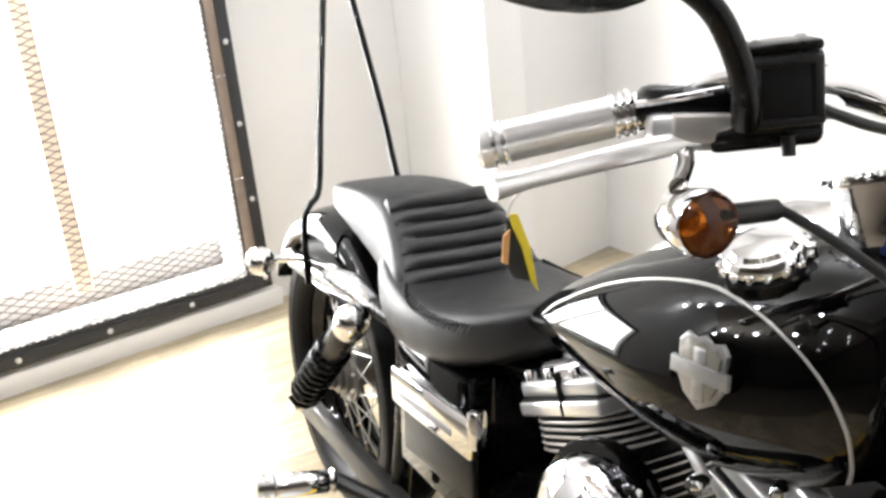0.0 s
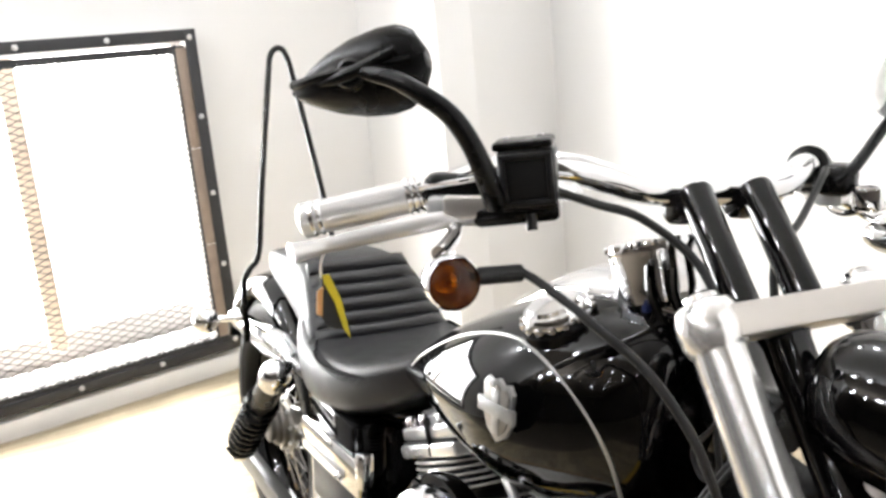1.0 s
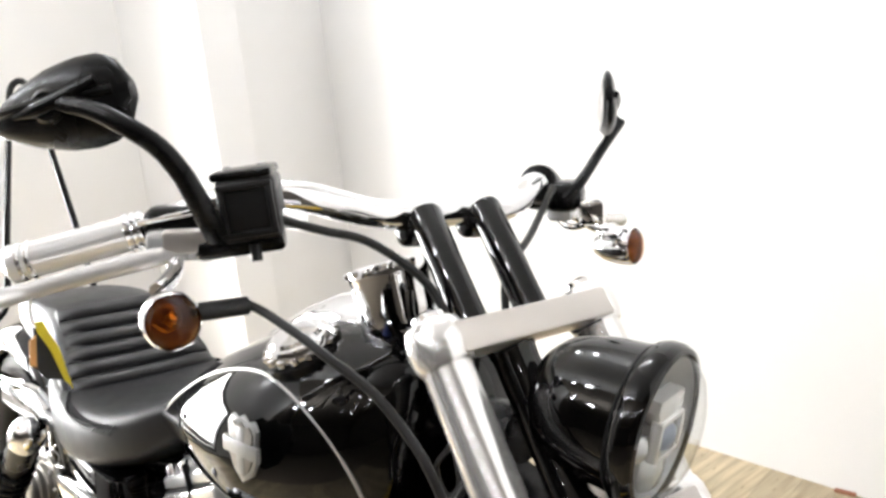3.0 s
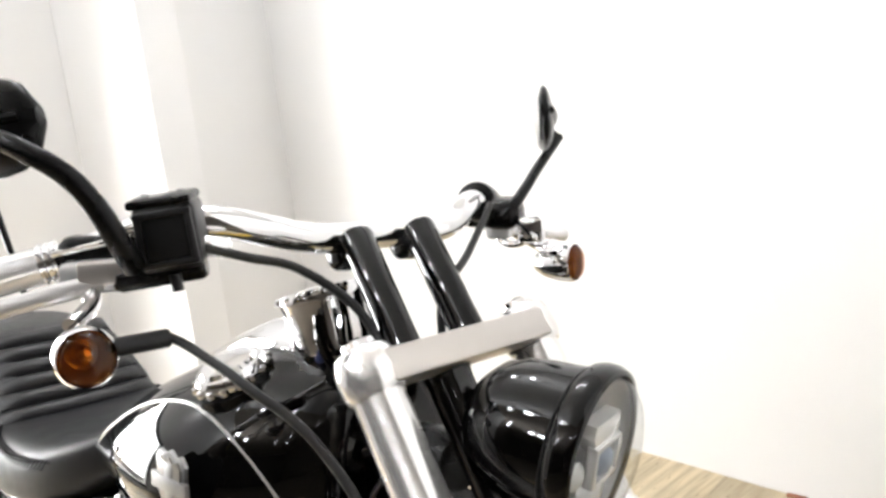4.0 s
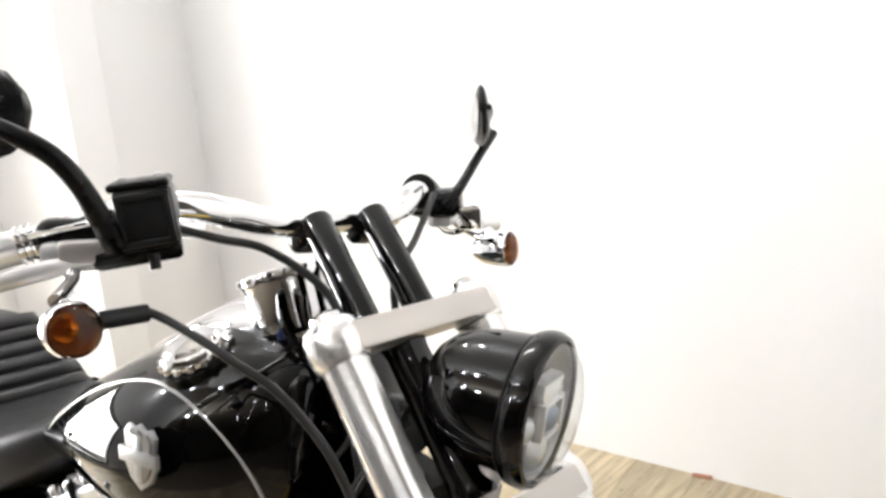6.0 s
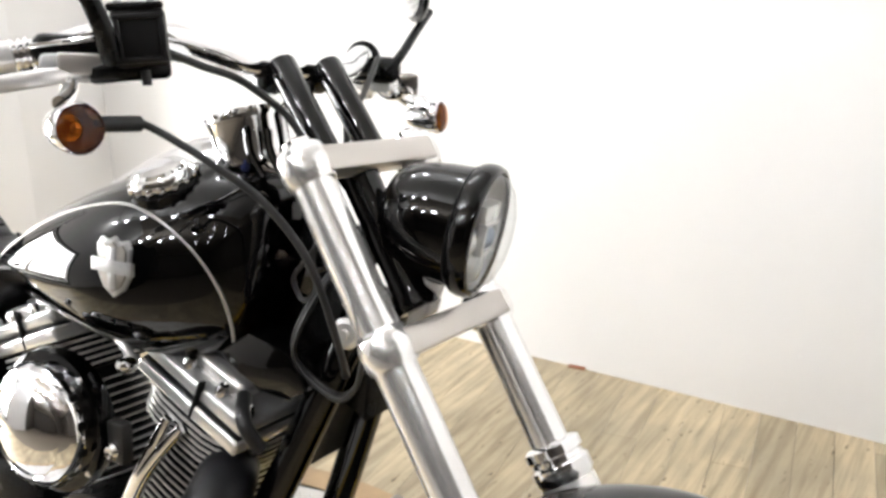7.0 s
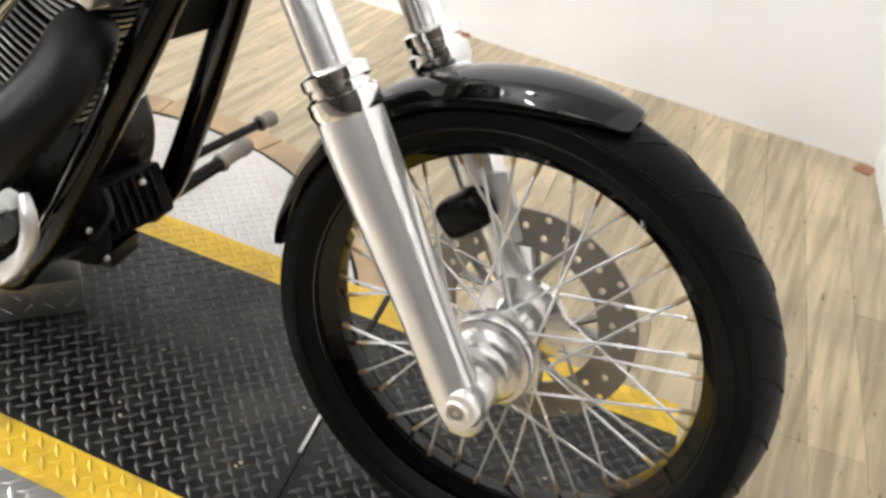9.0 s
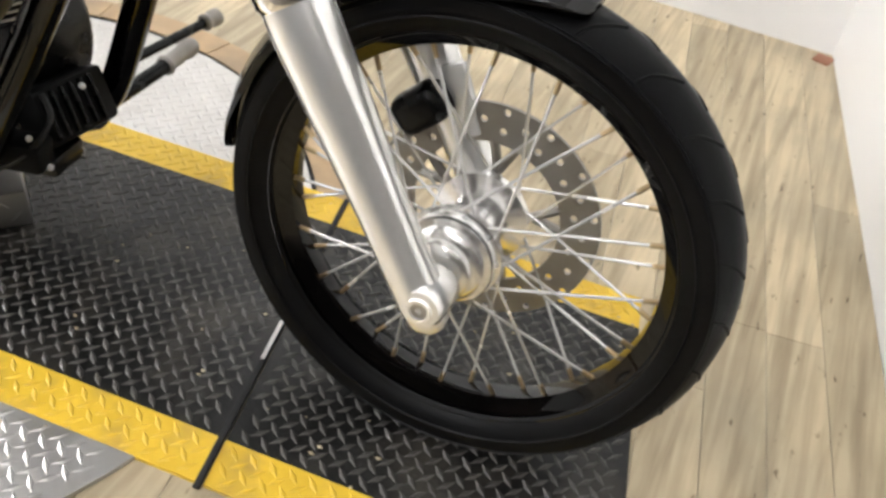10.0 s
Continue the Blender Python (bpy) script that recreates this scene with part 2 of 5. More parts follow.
def spline(points, n=8):
    """A smooth line through the points."""
    p = [Vector(q) for q in points]
    if len(p) < 3:
        return p
    out = []
    for i in range(len(p) - 1):
        a, b, c, d = p[max(i - 1, 0)], p[i], p[i + 1], p[min(i + 2, len(p) - 1)]
        for k in range(n):
            t = k / n
            out.append(0.5 * (2 * b + (c - a) * t + (2 * a - 5 * b + 4 * c - d) * t * t + (3 * b - a - 3 * c + d) * t ** 3))
    return out + [p[-1]]


def tube(points, r, seg=12, bm=None, smooth=True, n=8, caps=True):
    """A tube of radius r (one, or one for each given point) along the points."""
    bm = bm or bmesh.new()
    line = spline(points, n) if smooth else [Vector(q) for q in points]
    rs = r if isinstance(r, (list, tuple)) else [r] * len(points)
    rings, last = [], None
    for i, q in enumerate(line):
        d = (line[min(i + 1, len(line) - 1)] - line[max(i - 1, 0)]).normalized()
        if last is None:
            a, b, _ = basis(d)
        else:
            a = (last - d * last.dot(d)).normalized()
            b = d.cross(a)
        last = a
        f = i / (len(line) - 1) * (len(rs) - 1)
        k = min(int(f), len(rs) - 2)
        rad = rs[k] + (rs[k + 1] - rs[k]) * (f - k)
        rings.append([bm.verts.new(q + rad * (math.cos(w) * a + math.sin(w) * b)) for w in (2 * math.pi * j / seg for j in range(seg))])
    skin(bm, rings, caps)
    return bm


def skin(bm, rings, caps=True, closed=True):
    for ra, rb in zip(rings, rings[1:]):
        m = len(ra)
        for j in range(m if closed else m - 1):
            bm.faces.new((ra[j], ra[(j + 1) % m], rb[(j + 1) % m], rb[j]))
    if caps:
        bm.faces.new(rings[0][::-1])
        bm.faces.new(rings[-1])


def lathe(profile, at, axis, seg=32, bm=None, caps=True, turn=None):
    """A turned body: profile of (radius, height along axis)."""
    bm = bm or bmesh.new()
    a, b, d = basis(axis, turn)
    at = Vector(at)
    rings = []
    for r, h in profile:
        rings.append([bm.verts.new(at + d * h + max(r, 1e-4) * (math.cos(w) * a + math.sin(w) * b)) for w in (2 * math.pi * j / seg for j in range(seg))])
    skin(bm, rings, caps)
    return bm


def box(at, size, x=(1, 0, 0), z=(0, 0, 1), bevel=0.003, bm=None, segs=2):
    """A box with rounded edges; x and z are its own axes."""
    own = bmesh.new()
    bmesh.ops.create_cube(own, size=1)
    zz = Vector(z).normalized()
    xx = (Vector(x) - zz * Vector(x).dot(zz)).normalized()
    yy = zz.cross(xx)
    m = Matrix((xx * size[0], yy * size[1], zz * size[2])).transposed().to_4x4()
    m.translation = Vector(at)
    bmesh.ops.transform(own, matrix=m, verts=own.verts)
    if bevel:
        bmesh.ops.bevel(own, geom=own.edges[:], offset=bevel, segments=segs, affect="EDGES", profile=0.5)
    if bm is None:
        return own
    join(bm, own)
    return bm


def join(bm, other):
    me = bpy.data.meshes.new("join")
    other.to_mesh(me)
    other.free()
    bm.from_mesh(me)
    bpy.data.meshes.remove(me)
    return bm


def plate(outline, thick, at=(0, 0, 0), x=(1, 0, 0), n=(0, 0, 1), bevel=0.0, bm=None):
    """A flat piece: a 2D outline in the plane of x and n cross x, with thickness along n."""
    own = bmesh.new()
    nn = Vector(n).normalized()
    xx = (Vector(x) - nn * Vector(x).dot(nn)).normalized()
    yy = nn.cross(xx)
    at = Vector(at)
    lo = [own.verts.new(at + xx * u + yy * v - nn * thick / 2) for u, v in outline]
    hi = [own.verts.new(at + xx * u + yy * v + nn * thick / 2) for u, v in outline]
    own.faces.new(lo[::-1])
    top = own.faces.new(hi)
    skin(own, [lo, hi], caps=False)
    if bevel:
        bmesh.ops.bevel(own, geom=list(top.edges), offset=bevel, segments=2, affect="EDGES", profile=0.5)
    if bm is None:
        return own
    join(bm, own)
    return bm


def loft(sections, caps=True):
    bm = bmesh.new()
    skin(bm, [[bm.verts.new(p) for p in s] for s in sections], caps)
    return bm


def thing(name, label, category, at=None, group="", kind=""):
    ob = new(name)
    if at is not None:
        ob.matrix_world = at
    return tagged(ob, label, category, group, kind)


def arc(r, a0, a1, n, c=(0, 0)):
    return [(c[0] + r * math.cos(a0 + (a1 - a0) * i / n), c[1] + r * math.sin(a0 + (a1 - a0) * i / n)) for i in range(n + 1)]

# ---- the booth ----
CEIL = 3.4


def wall(name, a, b, thick, height, material, holes=(), label="plain white painted wall", z0=-0.02):
    """A thick wall on the base line a to b; its seen face lies on that line, its body to the right of the way from a to b.
    holes: (from, to, sill, head) along the line."""
    a, b = V(*a, 0), V(*b, 0)
    d = (b - a).normalized()
    n = V(d.y, -d.x, 0)
    long = (b - a).length
    bm = bmesh.new()

    def slab(s0, s1, h0, h1):
        box(a + d * (s0 + s1) / 2 + n * thick / 2 + V(0, 0, (h0 + h1) / 2), (s1 - s0, thick, h1 - h0), d, (0, 0, 1), 0, bm)

    at = 0.0
    for s0, s1, h0, h1 in holes:
        slab(at, s0, z0, height)
        slab(s0, s1, z0, h0)
        slab(s0, s1, h1, height)
        at = s1
    slab(at, long, z0, height)
    return tagged(link_mesh(name, bm, material, smooth=False), label, "wall", kind="structure")


A0, A1 = (-3.297, 0.95), (-2.62, 0.955)
B1 = (-2.77, 1.545)
C1 = (0.387, 1.488)
D1 = (0.656, -0.15)
W_DIR = (V(-3.19, 0.323, 0) - V(-3.02, -0.685, 0)).normalized()
W0 = V(*A0, 0) - W_DIR * 4.2
HOLE = (4.2 - 2.22, 4.2 - 0.785, 0.14, 1.215)
A9 = V(*A0, 0) + W_DIR * 0.13
wall("wall_window", (W0.x, W0.y), (A9.x, A9.y), -0.16, CEIL, M["wall"], [HOLE])
wall("wall_return", (A0[0], A0[1] + 0.012), A1, -0.14, CEIL, M["wall"])
wall("wall_pier", A1, B1, -0.12, CEIL, M["wall"])
wall("wall_side", B1, C1, -0.14, CEIL, M["wall"])
wall("wall_front", C1, D1, -0.14, CEIL, M["wall"])
wall("wall_shop_far", (3.4, -8.0), (-3.6, -8.0), -0.1, CEIL, M["shop_wall"], label="plain brown shop wall")
wall("wall_shop_end", (3.4, -0.15), (3.4, -8.0), -0.1, CEIL, M["shop_wall"], label="plain brown shop wall")
wall("wall_shop_return", (D1[0] + 0.02, D1[1]), (3.4, D1[1]), -0.1, CEIL, M["shop_wall"], label="plain brown shop wall")
wall("wall_shop_back", (-3.6, -8.0), (W0.x - 0.01, W0.y - 0.01), -0.1, CEIL, M["shop_wall"], label="plain brown shop wall")
bm = box((-0.2, -3.2, CEIL + 0.05), (7.6, 10.2, 0.1), bevel=0)
tagged(link_mesh("ceiling_shop", bm, M["ceiling"], smooth=False), "plain beige shop ceiling", "ceiling", kind="structure")
bm = box((-1.3, 0.22, 2.62), (4.9, 2.72, 0.1), bevel=0)
tagged(link_mesh("ceiling_booth", bm, M["wall"], smooth=False), "plain white ceiling over the booth", "ceiling", kind="structure")

# floor: base sheet and planks
bm = box((-0.2, -3.2, -0.03), (7.6, 10.2, 0.04), bevel=0)
floor = tagged(link_mesh("floor", bm, M["subfloor"], smooth=False), "weathered tan and grey wood plank floor", "floor", kind="structure")

# ---- turntable and ramp plates ----
CX, CY, CR = -0.90, -0.022, 0.642
LANE = V(1, 0.073, 0).normalized()
LANE_N = V(-LANE.y, LANE.x, 0)
LANE_MID = V(-0.2, 0.078, 0)
HALF_IN, HALF_OUT = 0.217, 0.284


def lane_y(x, off):
    p = LANE_MID + LANE_N * off
    return p.y + (x - p.x) * LANE.y / LANE.x


def end_x(y, x0):
    return x0 - 0.20 * y


tread_mesh = {}


def tread_piece(material, high, flip):
    """One raised lozenge, shared by all of its kind."""
    key = (material.name, flip)
    if key not in tread_mesh:
        a = math.atan2(LANE.y, LANE.x) + (0.79 if flip else -0.79)
        ca, sa = math.cos(a), math.sin(a)
        long, wide = 0.0140, 0.0040
        me = bpy.data.meshes.new("tread")
        co = [(-long, 0, 0), (0, -wide, 0), (long, 0, 0), (0, wide, 0), (-long * 0.55, 0, high), (0, -wide * 0.45, high), (long * 0.55, 0, high), (0, wide * 0.45, high)]
        me.from_pydata([(du * ca - dv * sa, du * sa + dv * ca, h) for du, dv, h in co], [], [(0, 1, 5, 4), (1, 2, 6, 5), (2, 3, 7, 6), (3, 0, 4, 7), (4, 5, 6, 7)])
        # on black plate the highlight on the lozenges is put into their colour
        me.materials.append(M["tread_glint"] if material == M["black_plate"] else material)
        tread_mesh[key] = me
    return tread_mesh[key]


def treads(inside, z, material, parent, step=0.0265, high=0.0015, singles=0):
    """Raised lozenges of a tread plate, turned by turns; the first ones towards the front stand alone, the rest are joined."""
    turn = math.atan2(LANE.y, LANE.x)
    spots = []
    for i in range(-75, 60):
        for j in range(-40, 45):
            u, v = (i + 0.5 * (j % 2)) * step, j * step * 0.5
            x, y = -0.6 + u * math.cos(turn) - v * math.sin(turn), 0.03 + u * math.sin(turn) + v * math.cos(turn)
            if inside(x, y):
                spots.append((x, y, j % 2))
    spots.sort(key=lambda q: (q[0] + 0.15) ** 2 + (q[1] + 0.1) ** 2)
    for x, y, flip in spots[:singles]:
        ob = new("tread", tread_piece(material, high, flip))
        ob.parent = parent
        ob.location = (x, y, z)
    verts, faces = [], []
    for x, y, flip in spots[singles:]:
        me = tread_piece(material, high, flip)
        k = len(verts)
        verts += [(p.co.x + x, p.co.y + y, p.co.z + z) for p in me.vertices]
        faces += [tuple(k + q for q in f.vertices) for f in me.polygons]
    if not verts:
        return
    me = bpy.data.meshes.new("tread_pattern")
    me.from_pydata(verts, [], faces)
    me.materials.append(M["tread_glint"] if material == M["black_plate"] else material)
    ob = new("tread_pattern", me)
    ob.parent = parent
    ob["kind"] = "stuff"


def in_disc(x, y, m=0.012):
    return (x - CX) ** 2 + (y - CY) ** 2 < (CR - m) ** 2


def off_lane(x, y):
    return (V(x, y, 0) - LANE_MID).dot(LANE_N)


SEAM_X = -0.242
turntable = thing("turntable", "round steel tread-plate turntable with black lane and yellow stripes", "turntable", kind="structure")
Z_T = 0.006
sectors = []


def disc_band(o0, o1, n=24):
    """The part of the disc between two offsets from the lane's middle, cut at the seam in front."""
    pts = []
    for o, way in ((o0, 1), (o1, -1)):
        row = []
        c = V(CX, CY, 0) - LANE_MID
        along = c.dot(LANE)
        mid = c.dot(LANE_N)
        half = math.sqrt(max(CR ** 2 - (o - mid) ** 2, 0))
        for k in range(n + 1):
            p = LANE_MID + LANE_N * o + LANE * (along - half + 2 * half * k / n)
            row.append((p.x, p.y))
        pts.append(row[::way])
    c = V(CX, CY, 0) - LANE_MID
    mid = c.dot(LANE_N)

    def rim(oa, ob_, side):
        out = []
        for k in range(1, 12):
            o = oa + (ob_ - oa) * k / 12
            p = LANE_MID + LANE_N * o + LANE * (c.dot(LANE) + side * math.sqrt(max(CR ** 2 - (o - mid) ** 2, 0)))
            out.append((p.x, p.y))
        return out

    if abs(o0) <= HALF_OUT + 1e-6 and abs(o1) <= HALF_OUT + 1e-6:
        ends = []
        for o in (o0, o1):
            x = end_x(lane_y(-0.25, o), SEAM_X)
            ends.append((x, lane_y(x, o)))
        return pts[0][:n // 2] + ends + pts[1][n // 2 + 1:] + rim(o1, o0, -1)
    return pts[0] + rim(o0, o1, 1) + pts[1] + rim(o1, o0, -1)


mid_off = (V(CX, CY, 0) - LANE_MID).dot(LANE_N)
for nm, o0, o1, m in (("lane_plate", -HALF_IN, HALF_IN, "black_plate"), ("stripe", HALF_IN, HALF_OUT, "yellow"), ("stripe", -HALF_OUT, -HALF_IN, "yellow"),
                      ("side_plate", HALF_OUT, mid_off + CR * 0.9999, "steel_plate"), ("side_plate", mid_off - CR * 0.9999, -HALF_OUT, "steel_plate")):
    part(nm, plate(disc_band(o0, o1), 0.006, (0, 0, Z_T - 0.003)), M[m], turntable, smooth=False)
    treads(lambda x, y, a=o0, b=o1: a + 0.008 < off_lane(x, y) < b - 0.008 and (in_disc(x, y, 0.02) or (abs(a) < 0.29 and abs(b) < 0.29 and -0.9 < x < end_x(y, SEAM_X) - 0.012)), Z_T, M[m], turntable, singles=60, high=0.0021 if m == "black_plate" else 0.0014)

# the fixed plate in front of the seam
front_plate = thing("ramp_plate", "black tread plate with worn yellow edge stripes", "floor plate", kind="structure")
GAP = 0.006


def front_band(o0, o1):
    def on(o, x0):
        y = lane_y(-0.2 if x0 < 0 else 0.2, o)
        x = end_x(y, x0)
        return (x, lane_y(x, o))
    return [on(o0, SEAM_X + GAP), on(o0, 0.267), on(o1, 0.267), on(o1, SEAM_X + GAP)]


for nm, o0, o1, m in (("lane_plate", -HALF_IN, HALF_IN, "black_plate"), ("stripe", HALF_IN, HALF_OUT, "yellow"), ("stripe", -HALF_OUT, -HALF_IN, "yellow")):
    part(nm, plate(front_band(o0, o1), 0.006, (0, 0, Z_T - 0.0042)), M[m], front_plate, smooth=False)
    treads(lambda x, y, a=o0, b=o1: a + 0.008 < off_lane(x, y) < b - 0.008 and end_x(y, SEAM_X) + 0.02 < x < end_x(y, 0.267) - 0.012, Z_T - 0.0012, M[m], front_plate, singles=110)

# the seam strip between the plates
seam = bmesh.new()
p0, p1 = V(end_x(-0.215, SEAM_X), -0.215, Z_T + 0.0005), V(end_x(0.355, SEAM_X), 0.355, Z_T + 0.0005)
box((p0 + p1) / 2, ((p1 - p0).length, 0.0085, 0.005), p1 - p0, (0, 0, 1), 0.001, seam)
seam_ob = part("seam_bar", seam, M["dark_gap"], front_plate, "narrow black joint bar")
pa, pb = V(end_x(-0.01, SEAM_X), -0.01, Z_T + 0.004), V(end_x(0.062, SEAM_X), 0.062, Z_T + 0.004)
part("worn_edge", box((pa + pb) / 2, ((pb - pa).length, 0.006, 0.003), pb - pa, (0, 0, 1), 0.001), M["steel_plate"], front_plate, "bare worn steel edge")

# wood ring round the disc
trim = thing("turntable_trim", "curved pale wood trim ring round the turntable", "trim", kind="structure")
A_FRONT = math.asin(min(1, 0.30 / CR))
for side in (1, -1):
    a0, a1 = side * (A_FRONT + 0.08), side * (math.pi - A_FRONT - 0.05)
    for k in range(5):
        b0, b1 = a0 + (a1 - a0) * k / 5, a0 + (a1 - a0) * (k + 0.985) / 5
        out = arc(CR + 0.073, b0, b1, 10, (CX, CY)) + arc(CR + 0.008, b1, b0, 10, (CX, CY))
        part("trim_segment", plate(out, 0.008, (0, 0, 0.0015)), M["ring"], trim, smooth=False)
    out = arc(CR + 0.009, a0, a1, 40, (CX, CY)) + arc(CR - 0.001, a1, a0, 40, (CX, CY))
    part("gap_ring", plate(out, 0.004, (0, 0, 0.001)), M["dark_gap"], trim, smooth=False)

# tread-plate block under the frame
block = thing("jack_block", "low silver tread-plate support block under the motorcycle frame", "support block")
ex, ey = V(-0.112, -0.13, 0).normalized(), V(-0.13, 0.112, 0).normalized()
o = V(-0.68, 0.047, 0)
c = o + ex * 0.14 + ey * 0.10
part("block_body", box((c.x, c.y, Z_T + 0.031), (0.28, 0.20, 0.062), ex, bevel=0.004), M["steel_plate"], block)
bm = bmesh.new()
for i in range(9):
    for j in range(2):
        p = o + ex * (0.02 + i * 0.03 + 0.015 * j)
        q = V(p.x, p.y, Z_T + 0.02 + 0.024 * j) - ey * 0.0005
        box(q, (0.02, 0.003, 0.005), ex * 0.7 + V(0, 0, 0.7 if (i + j) % 2 else -0.7), -ey, 0.001, bm, 1)
part("block_treads", bm, M["steel_plate"], block)

# ---- window with its steel mesh ----
W_N = V(W_DIR.y, -W_DIR.x, 0)
W_BASE = V(*A0, 0)


def on_wall(s, z, out=0.0):
    """A point of the window wall: s metres from its corner, z up, out into the room."""
    p = W_BASE - W_DIR * s + W_N * out
    return V(p.x, p.y, z)


win = thing("window_1", "bright window behind a dark expanded-metal mesh in a bolted black steel frame", "window", kind="structure")
S0, S1, Z0, Z1 = 0.712, 2.29, 0.084, 1.264
FW = 0.040
OUT = 0.07
for nm, s0, s1, z0, z1 in (("frame_bar", S0, S0 + FW, Z0, Z1), ("frame_bar", S1 - FW, S1, Z0, Z1), ("frame_bar", S0 + FW, S1 - FW, Z0, Z0 + FW), ("frame_bar", S0 + FW, S1 - FW, Z1 - FW, Z1)):
    c = on_wall((s0 + s1) / 2, (z0 + z1) / 2, OUT)
    part(nm, box(c, (s1 - s0, 0.012, z1 - z0), W_DIR, bevel=0.002), M["frame_black"], win)
# box of the reveal behind the frame, and the wood strip
for s0, s1, z0, z1 in ((S0 + 0.004, S0 + 0.03, Z0, Z1), (S1 - 0.03, S1 - 0.004, Z0, Z1), (S0 + 0.03, S1 - 0.03, Z0 + 0.004, Z0 + 0.03), (S0 + 0.03, S1 - 0.03, Z1 - 0.03, Z1 - 0.004)):
    part("frame_reveal", box(on_wall((s0 + s1) / 2, (z0 + z1) / 2, OUT / 2 - 0.004), (s1 - s0, OUT - 0.006, z1 - z0), W_DIR, bevel=0.001), M["wall"], win)
for k in range(3):
    z = 0.142 + 0.355 * k
    part("wood_strip", box(on_wall(S0 + FW + 0.017, z + 0.175, OUT - 0.010), (0.042, 0.016, 0.352), W_DIR, bevel=0.004), M["frame_wood"], win, "mottled brown wood strip")
# dark mesh border with its saw-toothed cut edge
def toothed(a, b, side, width):
    """A strip from a to b whose edge towards side carries small teeth."""
    a, b, side = Vector(a), Vector(b), Vector(side)
    L = (b - a).length
    m = int(L / 0.022)
    edge = []
    for q in range(m):
        edge += [(L * q / m, width), (L * (q + 0.5) / m, width + 0.006)]
    outline = [(0, 0)] + edge + [(L, width), (L, 0)]
    d = (b - a).normalized()
    return plate([(u, v) for u, v in reversed(outline)] if d.cross(side).dot(W_N) < 0 else outline, 0.004, a, d, d.cross(side))


part("mesh_border", toothed(on_wall(S0 + FW + 0.036, Z0 + 0.03, OUT - 0.006), on_wall(S0 + FW + 0.036, Z1 - 0.05, OUT - 0.006), -W_DIR, 0.008), M["frame_black"], win, "black saw-toothed mesh edge")
part("mesh_border", toothed(on_wall(S0 + FW, Z1 - FW - 0.014, OUT - 0.014), on_wall(S1 - FW, Z1 - FW - 0.014, OUT - 0.014), (0, 0, -1), 0.024), M["frame_black"], win, "black saw-toothed mesh edge")
part("mesh_border", toothed(on_wall(S0 + FW, Z0 + FW - 0.004, OUT - 0.006), on_wall(S1 - FW, Z0 + FW - 0.004, OUT - 0.006), (0, 0, 1), 0.020), M["frame_black"], win, "black saw-toothed mesh edge")
for z in (1.236, 0.96, 0.683, 0.416, 0.122):
    part("bolt", lathe([(0.0095, 0), (0.0095, 0.003), (0.006, 0.0065), (0.001, 0.0075)], on_wall(S0 + 0.024, z, OUT + 0.006), W_N, 10), M["bolt"], win)
for k in range(5):
    for z in (Z0 + 0.022, Z1 - 0.020):
        part("bolt", lathe([(0.0095, 0), (0.0095, 0.003), (0.006, 0.0065), (0.001, 0.0075)], on_wall(S0 + 0.31 + 0.285 * k, z, OUT + 0.006), W_N, 10), M["bolt"], win)
# expanded mesh
verts, faces = [], []
MU, MV, WR = 0.029, 0.0120, 0.0014
nu, nv = int((S1 - S0 - 0.09) / MU), int((Z1 - Z0 - 0.1) / MV)
for i in range(nu):
    for j in range(nv):
        s, z = S0 + 0.045 + i * MU, Z0 + 0.048 + j * MV
        h = (i + j) % 2
        pa, pb = on_wall(s, z + (MV if h else 0), OUT - 0.012), on_wall(s + MU, z + (0 if h else MV), OUT - 0.012)
        d = (pb - pa).normalized()
        u = d.cross(W_N) * WR
        k = len(verts)
        for p in (pa, pb):
            verts += [tuple(p + u), tuple(p - u + W_N * WR), tuple(p - u - W_N * WR)]
        faces += [(k, k + 1, k + 4, k + 3), (k + 1, k + 2, k + 5, k + 4), (k + 2, k, k + 3, k + 5)]
me = bpy.data.meshes.new("steel_mesh")
me.from_pydata(verts, [], faces)
me.materials.append(M["mesh"])
ob = new("steel_mesh", me)
ob.parent = win
ob["label"] = "expanded-metal mesh of small diamonds"
part("wood_post", box(on_wall(1.325, 0.72, -0.05), (0.058, 0.03, 1.0), W_DIR, bevel=0.003), M["orange_wood"], win, "orange wood post behind the mesh")
part("outer_ledge", box(on_wall(1.6, 0.115, -0.29), (3.4, 0.22, 0.25), W_DIR, bevel=0), M["ledge"], win, "pale ledge outside the window")
tagged(link_mesh("backdrop", box(on_wall(1.6, 0.8, -0.45), (4.5, 0.02, 3.2), W_DIR, bevel=0), M["outside"], smooth=False), "bright white daylight outside the window", "backdrop", kind="structure")
# white sill board at the wall's foot
tagged(link_mesh("baseboard", box(on_wall(1.55, 0.030, 0.035), (1.75, 0.07, 0.068), W_DIR, bevel=0.004), M["wall"]), "white painted board at the foot of the wall", "baseboard", kind="structure")

# lamps under the ceiling
for k, at in enumerate(SPOTS + SMALL + TRACK + INNER):
    lamp = thing("ceiling_spot", "small round white ceiling spotlight of the shop" if at in SPOTS + SMALL else "small round white spotlight under the booth ceiling", "ceiling lamp", Matrix.Translation(at), group="ceiling spots")
    part("lamp_body", lathe([(0.05, 0.0), (0.05, 0.06), (0.03, 0.2 if at in SPOTS + SMALL else 0.11)], (0, 0, 0), (0, 0, 1), 16), M["wall"], lamp)
    # the bulb itself is the lamp
    part("lamp_ring", lathe([(0.046, -0.012), (0.05, -0.002)], (0, 0, 0), (0, 0, 1), 16, caps=False), M["bolt"], lamp)

